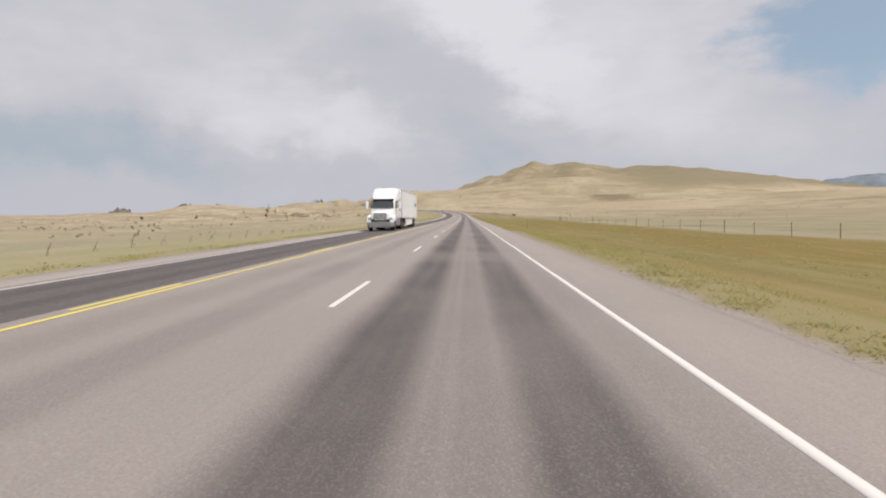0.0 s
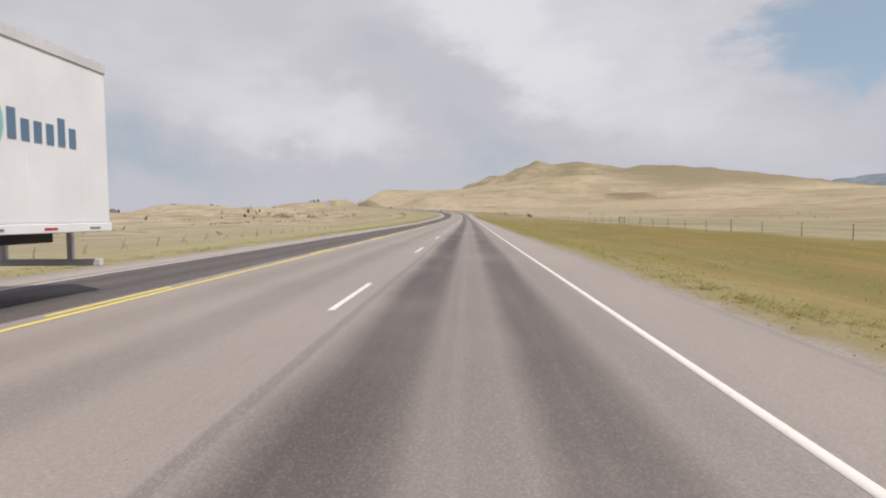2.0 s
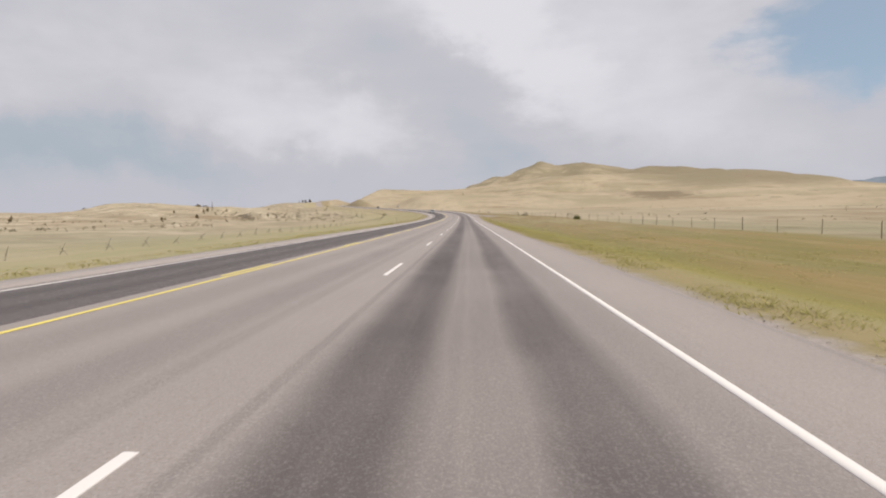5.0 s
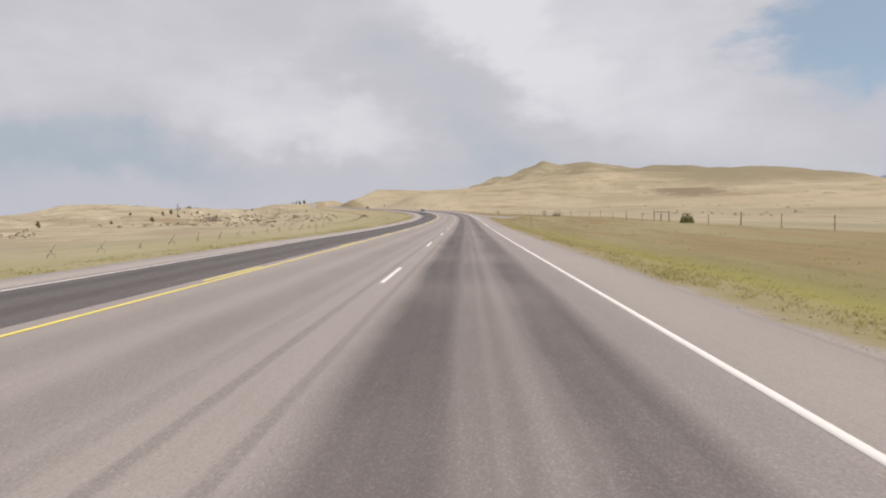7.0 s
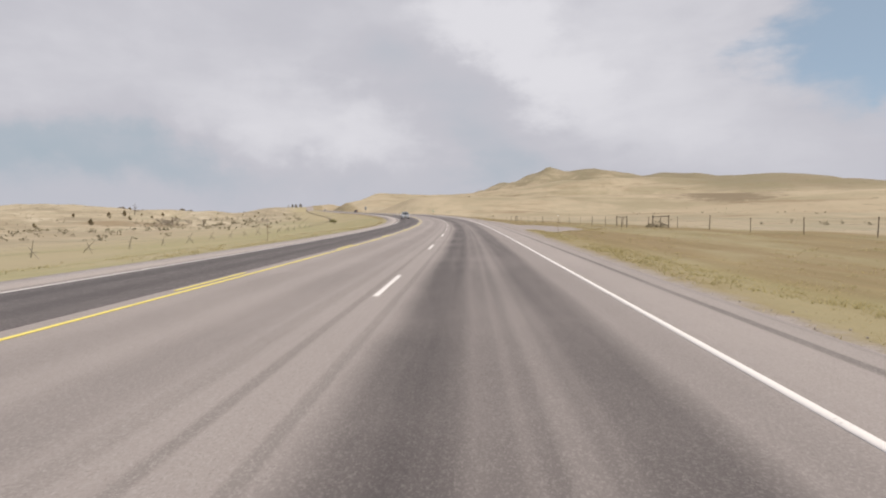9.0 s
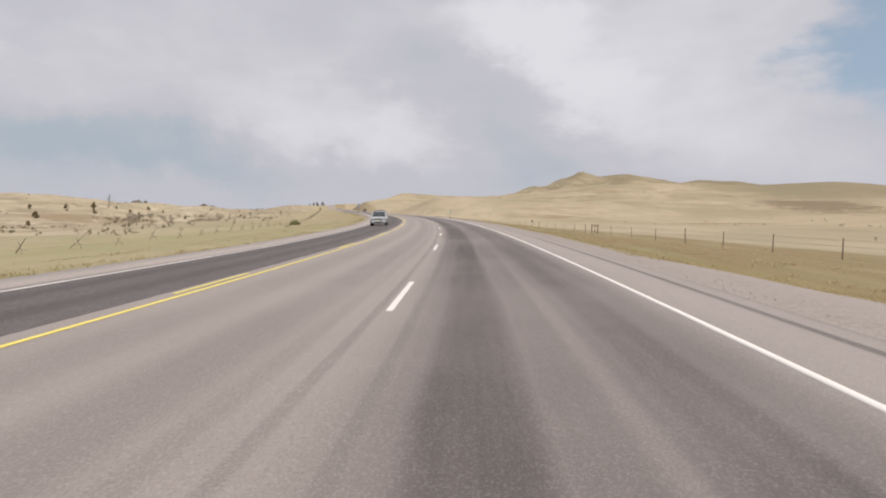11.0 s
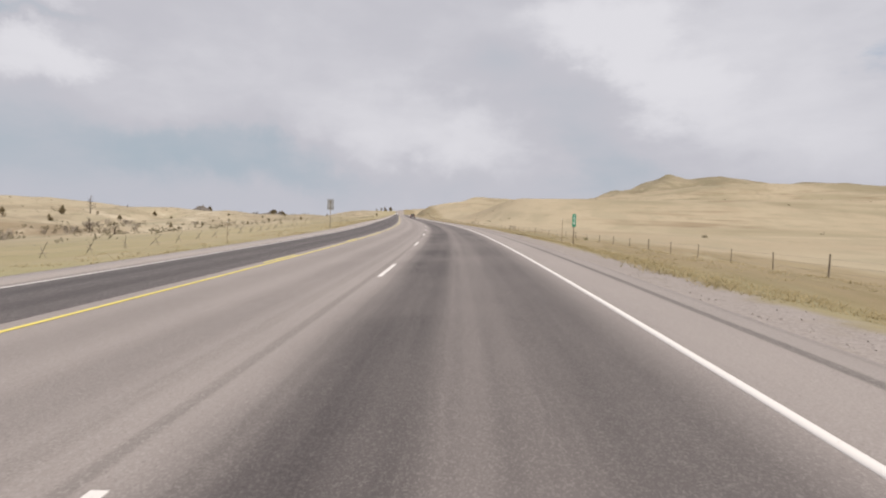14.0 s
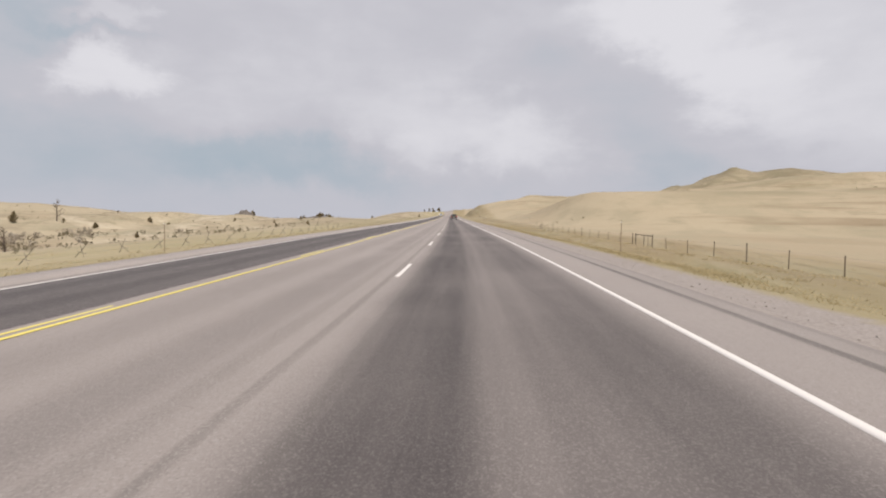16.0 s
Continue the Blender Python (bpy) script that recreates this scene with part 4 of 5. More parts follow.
def shrub(x, y, high, wide, mat, label, seed, count=260):
    rng = random.Random(seed)
    b = thing("shrub", label, "shrub", m=upright(x, y, rng.uniform(0, 360), 0.03))
    stem = min(0.03, high * 0.022)
    bm = rod((0, 0, -0.1), (0.05, 0, high * 0.5), stem, stem * 0.4, 6)
    for k in range(7):
        a = k * 0.9 + rng.random()
        rod((0, 0, 0), (math.cos(a) * wide * 0.35, math.sin(a) * wide * 0.35, high * rng.uniform(0.5, 0.85)), stem * 0.7, stem * 0.25, 5, bm)
    part("stems", bm, BARK, b)
    verts, faces = [], []

    def place():
        a, q = rng.uniform(0, 6.28), math.sqrt(rng.random())
        top = high * math.sqrt(max(0.05, 1 - q * q)) * (0.8 + 0.25 * math.sin(a * 3 + seed))
        return math.cos(a) * q * wide / 2, math.sin(a) * q * wide / 2, rng.uniform(0.08, 1) * top
    clumps(rng, count, place, min(high, wide) * 0.075, verts, faces)
    ob = new("foliage", mesh_data("foliage", verts, faces, mat))
    ob.parent = b


kinds = [juniper(k) for k in (3, 8, 21)]
rng = random.Random(77)
JUNIPERS = [(-209, 578, 3.6), (-222.5, 613, 4.3), (-207, 594, 3.0), (-222, 642, 3.8), (-236, 680, 3.0), (-227, 681.5, 2.4), (-248, 674.5, 1.3), (-299, 836, 3.4),
            (-283, 864, 3.0), (-240, 592, 2.8), (-202, 553, 3.6), (-212, 528, 2.4), (-181, 693, 1.6), (-151, 633, 1.8), (-161, 666, 1.8), (-171, 698, 1.6),
            (-131, 640, 1.7), (-171.5, 613.5, 2.2), (-221, 629, 1.8), (-199, 690, 1.8), (-186, 460, 2.6), (-158, 501, 2.4),
            (-442, 1320, 5.0), (-392, 1470, 9.0), (-396, 1460, 7.0), (-386, 1484, 9.5), (-398, 1440, 5.0), (-193, 893, 3.0), (-194, 322, 2.6), (-177, 355, 2.6), (-117, 353, 2.0)]
homes = []
for k, (x_, y_, h_) in enumerate(JUNIPERS):
    m = upright(x_, y_, rng.uniform(0, 360), 0.05) @ Matrix.Diagonal((h_ * rng.uniform(0.85, 1.15), h_ * rng.uniform(0.85, 1.15), h_, 1))
    if k < 3:
        homes.append(m)
    else:
        copy_thing(kinds[k % 3], m)
for k in range(10):
    x_, y_ = (rng.uniform(-200, -115), rng.uniform(490, 690)) if k % 2 else (rng.uniform(-330, -240), rng.uniform(700, 900))
    h_ = rng.uniform(0.8, 1.6)
    copy_thing(kinds[k % 3], upright(x_, y_, rng.uniform(0, 360), 0.05) @ Matrix.Diagonal((h_, h_, h_, 1)))
dead_tree(7.6, upright(-227, 631), 4)
dead_tree(4.5, upright(-172, 577), 6)
dead_tree(3.6, upright(-146, 560), 9)
def dead_brush(seed):
    """A leafless thicket, one unit tall, of many forked grey stems."""
    rng = random.Random(seed)
    b = thing("dead_brush", "leafless grey brush with forked bare stems on the slope", "brush", "dead brush")
    for _ in range(22):
        a, lean, top = rng.uniform(0, 6.28), rng.uniform(0.25, 1.0), rng.uniform(0.5, 1.0)
        foot = Vector((rng.gauss(0, 0.22), rng.gauss(0, 0.22), -0.05))
        mid = foot + Vector((math.cos(a) * lean * 0.35, math.sin(a) * lean * 0.35, top * 0.55))
        bm = rod(foot, mid, 0.022, 0.015, 5)
        for _ in range(3):
            c = a + rng.uniform(-1.0, 1.0)
            tip = mid + Vector((math.cos(c) * lean * 0.3, math.sin(c) * lean * 0.3, top * rng.uniform(0.2, 0.45)))
            rod(mid, tip, 0.013, 0.006, 4, bm)
            rod(mid + (tip - mid) * 0.5, tip + Vector((rng.gauss(0, 0.12), rng.gauss(0, 0.12), 0.05)), 0.008, 0.004, 4, bm)
        part("stem", bm, DEAD_WOOD, b)
    return b


thickets, rooted = [dead_brush(k) for k in (2, 5)], []
for k, (x_, y_, h_) in enumerate(((-167, 565, 2.8), (-178, 583, 3.2), (-172, 561, 2.0), (-173, 572, 2.4), (-184, 588, 2.6), (-188, 596, 2.2), (-172, 583, 1.8), (-187, 608, 2.6), (-190, 613, 2.0), (-203, 616, 2.2), (-204, 624, 1.8), (-172, 596, 2.2), (-178, 604, 1.8), (-181, 640, 1.8), (-82, 477, 1.5))):
    m = upright(x_, y_, 37 * k, 0.05) @ Matrix.Diagonal((h_ * 1.25, h_ * 1.25, h_, 1))
    if k < 2:
        rooted.append(m)
    else:
        copy_thing(thickets[k % 2], m)
for brush_, m in zip(thickets, rooted):
    brush_.matrix_world = m
shrub(21.1, 275.1, 1.25, 1.5, GREEN, "dark green rounded bush beside the wire fence", 1, 420)
shrub(-48.1, 444.3, 1.25, 2.3, GREEN, "broad green bush at the foot of the slope", 2, 480)
shrub(2.7, 535, 0.7, 1.1, SAGE, "low brown bush in the open grass", 3)
shrub(-12, 782, 2.6, 3.4, JUNIPER, "dark bush on the tan hillside", 4)
shrub(-17.7, 506.5, 0.7, 1.0, GREEN, "small green bush beside the wire fence", 14, 180)
shrub(-44, 430, 0.6, 1.6, SAGE, "low grey brush beside the buck fence", 6, 200)
shrub(14.9, 333.2, 0.85, 2.4, SAGE, "pile of grey brush beside the fence brace", 7, 380)
shrub(-154, 571, 2.0, 5.0, SAGE, "grey leafless brush on the slope", 8, 320)
shrub(-101, 509, 1.8, 4.0, SAGE, "grey leafless brush on the slope", 9, 320)
shrub(-89, 483, 1.9, 5.5, SAGE, "grey leafless brush on the slope", 10, 320)
shrub(-150, 588, 2.2, 5.0, SAGE, "grey leafless brush on the slope", 11, 320)
shrub(-22.0, 465.2, 0.15, 0.8, BRUSH, "low dark weeds at the edge of the gravel", 12, 1300)


def sage_flats():
    """Low sagebrush and weeds over the slopes, past counting."""
    rng = random.Random(31)
    verts, faces = [], []
    spots = []
    for _ in range(2600):
        if rng.random() < 0.62:
            spots.append((rng.uniform(-300, -48), rng.uniform(200, 760)))
        elif rng.random() < 0.5:
            spots.append((rng.uniform(-120, -45), rng.uniform(40, 420)))
        else:
            spots.append((rng.uniform(40, 260), rng.uniform(250, 950)))
    for cx, cy, reach, count in ((-172, 570, 8, 50), (-182, 588, 7, 40), (-190, 612, 7, 30), (-203, 622, 5, 16), (-172, 625, 9, 26), (-76, 315, 16, 60), (-131, 564, 10, 24)):
        spots += [(cx + rng.gauss(0, reach), cy + rng.gauss(0, reach)) for _ in range(count)]
    for x, y in spots:
        if abs(x - float(np.interp(y, RY, RX)) + 5.5) < 32 or lattice(np.float64(x / 28), np.float64(y / 40), 12) < -0.05:
            continue
        z = float(ground(x, y))
        h = rng.uniform(0.25, 0.8)
        w = h * rng.uniform(1.0, 1.8)
        clumps(rng, 9, lambda: (x + rng.gauss(0, w / 3), y + rng.gauss(0, w / 3), z + rng.uniform(0.05, h)), h * 0.28, verts, faces)
    tagged(new("sagebrush", mesh_data("sagebrush", verts, faces, SAGE)), "scattered grey-green sagebrush over the dry slopes", "sagebrush", kind="stuff")


def gully_brush():
    """Dark low brush crowding the draws between the left slopes."""
    rng = random.Random(47)
    verts, faces = [], []
    for cx, cy, reach, count in ((-152, 590, 14, 24), (-131, 564, 9, 14), (-170, 640, 14, 30), (-176, 575, 7, 26), (-186, 596, 6, 18), (-190, 612, 5, 12)):
        for _ in range(count):
            x, y = cx + rng.gauss(0, reach), cy + rng.gauss(0, reach)
            z, h = float(ground(x, y)), rng.uniform(0.5, 1.5)
            clumps(rng, 12, lambda: (x + rng.gauss(0, h / 2.4), y + rng.gauss(0, h / 2.4), z + rng.uniform(0.05, h)), h * 0.22, verts, faces)
    tagged(new("gully_brush", mesh_data("gully_brush", verts, faces, BRUSH)), "dark low brush crowding the dry gullies", "brush", kind="stuff")


gully_brush()


def verge_grass():
    """Loose blades along both verges, thickest at the gravel."""
    r = np.random.default_rng(13)
    n = 46000
    right = r.random(n) < 0.72
    s = r.uniform(-6, 640, n)
    start = np.where(right, 1.35 + 0.85 * ease(270, 345, s) + approach(s), 14.0)
    wander = 0.8 * lattice(s / 3.7, s * 0, 22) + 0.5 * lattice(s / 0.9, s * 0, 23)
    out = start + np.abs(wander) + np.abs(r.normal(0, 1.0, n)) * np.where(r.random(n) < 0.4, 1.6, 7.0)
    u = np.where(right, out, -out)
    clump = 0.5 + 0.5 * lattice(s / 2.3, u / 1.1, 21)
    tall = r.uniform(0.02, 0.065, n) * (0.5 + 0.8 * clump)
    h = np.interp(s, S, HEAD)
    blades = 5
    x = np.repeat(np.interp(s, S, RX) + u * np.cos(h), blades) + r.normal(0, 0.16, n * blades)
    y = np.repeat(np.interp(s, S, RY) + u * np.sin(h), blades) + r.normal(0, 0.16, n * blades)
    tall = np.repeat(tall, blades) * r.uniform(0.6, 1.2, n * blades)
    z = ground(x, y) - 0.02
    a = r.uniform(0, 6.283, n * blades)
    w, lean = 0.008 + 0.06 * tall, tall * r.uniform(0.9, 2.4, n * blades)
    c, d = np.cos(a), np.sin(a)
    verts = np.stack([np.stack([x - c * w, y - d * w, z], -1), np.stack([x + c * w, y + d * w, z], -1), np.stack([x + d * lean, y - c * lean, z + tall], -1)], 1).reshape(-1, 3)
    me = mesh_data("verge_grass", verts.tolist(), np.arange(len(verts)).reshape(-1, 3).tolist(), GRASS)
    tagged(new("verge_grass", me), "dry straw and olive grass along the road verges", "grass", kind="stuff")


def verge_tufts():
    """Ragged clumps of taller grass along both verges, thinning into the meadow."""
    r = np.random.default_rng(29)
    n = 26000
    right = r.random(n) < 0.74
    s = r.uniform(-6, 620, n)
    start = np.where(right, 1.65 + 0.75 * ease(270, 345, s) + approach(s), 13.5)
    out = start + np.abs(r.normal(0, 1.0, n)) * np.where(r.random(n) < 0.45, 0.8, 8.0) + 0.5 * (1 + lattice(s / 4.1, s * 0, 33))
    u = np.where(right, out, -out)
    clump = 0.5 + 0.5 * lattice(s / 5.3, u / 2.1, 31)
    keep = clump > 0.2
    s, u, clump = s[keep], u[keep], clump[keep]
    tall = r.uniform(0.04, 0.13, len(s)) * (0.55 + 0.75 * clump) * np.where(u > 0, 1.0, 1.25)
    h = np.interp(s, S, HEAD)
    blades = 16
    k = len(s) * blades
    wide = np.repeat(tall, blades) * 1.3
    x = np.repeat(np.interp(s, S, RX) + u * np.cos(h), blades) + r.normal(0, 1, k) * wide
    y = np.repeat(np.interp(s, S, RY) + u * np.sin(h), blades) + r.normal(0, 1, k) * wide
    tall = np.repeat(tall, blades) * r.uniform(0.4, 1.15, k)
    z = ground(x, y) - 0.02
    a = r.uniform(0, 6.283, k)
    w, lean = 0.008 + 0.07 * tall, tall * r.uniform(1.1, 2.4, k)
    c, d = np.cos(a), np.sin(a)
    verts = np.stack([np.stack([x - c * w, y - d * w, z], -1), np.stack([x + c * w, y + d * w, z], -1), np.stack([x + d * lean, y - c * lean, z + tall], -1)], 1).reshape(-1, 3)
    me = mesh_data("verge_tufts", verts.tolist(), np.arange(len(verts)).reshape(-1, 3).tolist(), TUFT)
    tagged(new("verge_tufts", me), "ragged olive and straw grass tufts beside the gravel", "grass", kind="stuff")


def edge_stones():
    """Loose chips and clods along the right edge of the paving."""
    r = np.random.default_rng(53)
    n = 9000
    s = r.uniform(-4, 560, n)
    u = 1.50 + np.abs(r.normal(0, 0.32, n)) + 0.25 * ease(270, 345, s) * r.random(n)
    h = np.interp(s, S, HEAD)
    x, y = np.interp(s, S, RX) + u * np.cos(h), np.interp(s, S, RY) + u * np.sin(h)
    z = ground(x, y)
    size = 0.006 + 0.018 * r.random(n) ** 3
    turn = r.uniform(0, 6.283, n)
    shape = np.array([(1, 0, 0.1), (-0.2, 0.9, 0), (-0.9, -0.5, 0.1), (0.1, -0.8, -0.1), (0, 0.05, 0.75), (0, 0, -0.6)])
    shape = shape[None] * r.uniform(0.6, 1.3, (n, 6, 3)) * size[:, None, None]
    c, d = np.cos(turn)[:, None], np.sin(turn)[:, None]
    px = x[:, None] + shape[..., 0] * c - shape[..., 1] * d
    py = y[:, None] + shape[..., 0] * d + shape[..., 1] * c
    verts = np.stack([px, py, z[:, None] + shape[..., 2] + size[:, None] * 0.3], -1).reshape(-1, 3)
    tris = np.array([(0, 1, 4), (1, 2, 4), (2, 3, 4), (3, 0, 4), (1, 0, 5), (2, 1, 5), (3, 2, 5), (0, 3, 5)])
    faces = (np.arange(n)[:, None, None] * 6 + tris[None]).reshape(-1, 3)
    me = mesh_data("edge_stones", verts.tolist(), faces.tolist(), STONES)
    tagged(new("edge_stones", me), "loose grey-brown chips along the paving edge", "gravel", kind="stuff")


sage_flats()
edge_stones()
verge_grass()
verge_tufts()


def outcrop(x, y, size, high, seed, count):
    """A dark rocky knoll with a few conifers on it."""
    rng = random.Random(seed)
    bm = bmesh.new()
    bmesh.ops.create_icosphere(bm, subdivisions=4, radius=1.0)
    for v in bm.verts:
        n = noise.noise(v.co * 2.1 + Vector((seed, 0, 0))) * 0.28 + noise.noise(v.co * 6 + Vector((0, seed, 0))) * 0.12
        v.co *= 1 + n
        v.co = Vector((v.co.x * size, v.co.y * size * 0.6, max(-0.3, v.co.z) * high))
    ob = part("rock_outcrop", bm, ROCK)
    tagged(ob, "dark rocky knoll on the skyline", "rock")
    ob.matrix_world = upright(x, y, 0, 1.0)
    for _ in range(count):
        a, q = rng.uniform(0, 6.28), rng.random() * 0.9
        h = high * rng.uniform(0.35, 0.6)
        zt = float(ground(x, y)) - 1.0 + high * math.sqrt(max(0.02, 1 - q * q)) * 0.85
        copy_thing(kinds[rng.randrange(3)], pose(x + math.cos(a) * q * size, y + math.sin(a) * q * size * 0.6, zt, 0, 0, rng.uniform(0, 360)) @ Matrix.Diagonal((h, h, h, 1)))
outcrop(-638, 1255, 23, 25, 2, 2)
outcrop(-742, 1660, 68, 25, 5, 30)
outcrop(-900, 1440, 30, 17, 8, 6)
for tree_, m in zip(kinds, homes):
    tree_.matrix_world = m


# ---- vehicles ----
TYRE = plain("black_tyre_rubber", (0.022, 0.021, 0.021), 0.85, grain=0.2, scale=20)
RIM = plain("dull_aluminium_rim", (0.27, 0.265, 0.26), 0.5, 0.7, grain=0.15)
CHROME = plain("bright_chrome", (0.72, 0.72, 0.73), 0.14, 1.0, grain=0.04)
GLASS = plain("dark_tinted_glass", (0.035, 0.042, 0.046), 0.06, 0.0, 0.8, grain=0.05)
TRIM = plain("black_plastic_trim", (0.03, 0.03, 0.031), 0.6, grain=0.15)
GREY_TRIM = plain("grey_plastic_cladding", (0.20, 0.20, 0.21), 0.6, grain=0.12)
WHITE_PAINT = plain("white_truck_paint", (0.74, 0.755, 0.775), 0.32, grain=0.03, scale=2, coat=0.4)
TRAILER_WHITE = plain("white_trailer_panels", (0.715, 0.735, 0.76), 0.42, grain=0.04, scale=1.2)
SILVER = plain("silver_car_paint", (0.46, 0.48, 0.51), 0.32, 0.45, grain=0.04, scale=3, coat=0.5)
DARK_PAINT = plain("dark_brown_car_paint", (0.055, 0.04, 0.036), 0.3, 0.3, grain=0.06, scale=3, coat=0.5)
RAIL = plain("galvanised_trailer_rail", (0.62, 0.62, 0.63), 0.5, 0.2, grain=0.05)
LAMP_CLEAR = plain("clear_lamp_lens", (0.40, 0.42, 0.44), 0.12, 0.2, 0.8, grain=0.04)
LAMP_RED = plain("red_lamp_lens", (0.42, 0.02, 0.02), 0.25, grain=0.05)
LAMP_AMBER = plain("amber_lamp_lens", (0.70, 0.27, 0.03), 0.25, grain=0.05)
TEAL = plain("teal_livery", (0.22, 0.46, 0.46), 0.4, grain=0.04)
NAVY = plain("dark_livery_bars", (0.10, 0.17, 0.26), 0.4, grain=0.04)
PLATE = plain("pale_plate", (0.62, 0.60, 0.40), 0.45, grain=0.05)


def loft(sections, power=5.0, sides=28):
    """A body through rounded sections (y, half width, z low, z high, taper of the top)."""
    bm = bmesh.new()
    rings = []
    for y, w, z0, z1, taper in sections:
        ring = []
        for k in range(sides):
            a = 2 * math.pi * (k + 0.5) / sides
            c, s = math.cos(a), math.sin(a)
            x = w * math.copysign(abs(c) ** (2 / power), c)
            q = math.copysign(abs(s) ** (2 / power), s)
            x *= 1 - taper * (q + 1) / 2
            ring.append(bm.verts.new((x, y, (z0 + z1) / 2 + q * (z1 - z0) / 2)))
        rings.append(ring)
    for a, b in zip(rings[:-1], rings[1:]):
        for k in range(sides):
            bm.faces.new((a[k], a[(k + 1) % sides], b[(k + 1) % sides], b[k]))
    bm.faces.new(rings[0])
    bm.faces.new(rings[-1][::-1])
    bmesh.ops.recalc_face_normals(bm, faces=bm.faces)
    for f in bm.faces:
        f.smooth = len(f.verts) == 4
    return bm


def panel_strip(points, thick):
    """A plate through a loop of points, given some thickness."""
    bm = bmesh.new()
    face = bm.faces.new([bm.verts.new(p) for p in points])
    got = bmesh.ops.extrude_face_region(bm, geom=[face])
    face.normal_update()
    n = face.normal.copy()
    for v in got["geom"]:
        if isinstance(v, bmesh.types.BMVert):
            v.co += n * thick
    bmesh.ops.recalc_face_normals(bm, faces=bm.faces)
    return bm


def turned(profile, x0, sides=28):
    """A ring turned about the x axis from (x, radius) points."""
    bm = bmesh.new()
    rings = [[bm.verts.new((x0 + x, math.cos(2 * math.pi * k / sides) * r, math.sin(2 * math.pi * k / sides) * r)) for k in range(sides)] for x, r in profile]
    for a, b in zip(rings, rings[1:] + rings[:1]):
        for k in range(sides):
            bm.faces.new((a[k], a[(k + 1) % sides], b[(k + 1) % sides], b[k]))
    bmesh.ops.recalc_face_normals(bm, faces=bm.faces)
    for f in bm.faces:
        f.smooth = True
    return bm


def wheel(parent, x, y, r, w, spokes=6, side=1, deep=0.03):
    t = part("wheel", turned([(-w / 2, r * 0.62), (-w / 2, r * 0.9), (-w * 0.36, r), (w * 0.36, r), (w / 2, r * 0.9), (w / 2, r * 0.62)], 0), TYRE, parent, "black tyre")
    t.location = (x, y, r)
    bm = turned([(-w * 0.3, r * 0.3), (-w * 0.42, r * 0.63), (w * 0.42, r * 0.63), (w * 0.3, r * 0.3)], 0, 20)
    face_x = side * (w / 2 - deep)
    bmesh.ops.create_cone(bm, cap_ends=True, segments=18, radius1=r * 0.2, radius2=r * 0.15, depth=0.05, matrix=Matrix.Translation((face_x, 0, 0)) @ Matrix.Rotation(radians(90), 4, "Y"))
    for k in range(spokes):
        a = 2 * math.pi * k / spokes
        rod((face_x - side * 0.02, math.cos(a) * r * 0.12, math.sin(a) * r * 0.12), (face_x - side * 0.01, math.cos(a) * r * 0.6, math.sin(a) * r * 0.6), r * 0.075, r * 0.1, 6, bm)
    for k in range(10):
        a = 2 * math.pi * k / 10
        rod((face_x, math.cos(a) * r * 0.17, math.sin(a) * r * 0.17), (face_x + side * 0.02, math.cos(a) * r * 0.17, math.sin(a) * r * 0.17), r * 0.022, None, 5, bm)
    part("rim", bm, RIM, t, "dull metal rim")


def flat_ring(r0, r1, sides=40):
    bm = bmesh.new()
    pts = [[bm.verts.new((0, math.cos(2 * math.pi * k / sides) * r, math.sin(2 * math.pi * k / sides) * r)) for k in range(sides)] for r in (r0, r1)]
    for k in range(sides):
        bm.faces.new((pts[0][k], pts[0][(k + 1) % sides], pts[1][(k + 1) % sides], pts[1][k]))
    got = bmesh.ops.extrude_face_region(bm, geom=list(bm.faces))
    for v in got["geom"]:
        if isinstance(v, bmesh.types.BMVert):
            v.co.x += 0.004
    bmesh.ops.recalc_face_normals(bm, faces=bm.faces)
    return bm


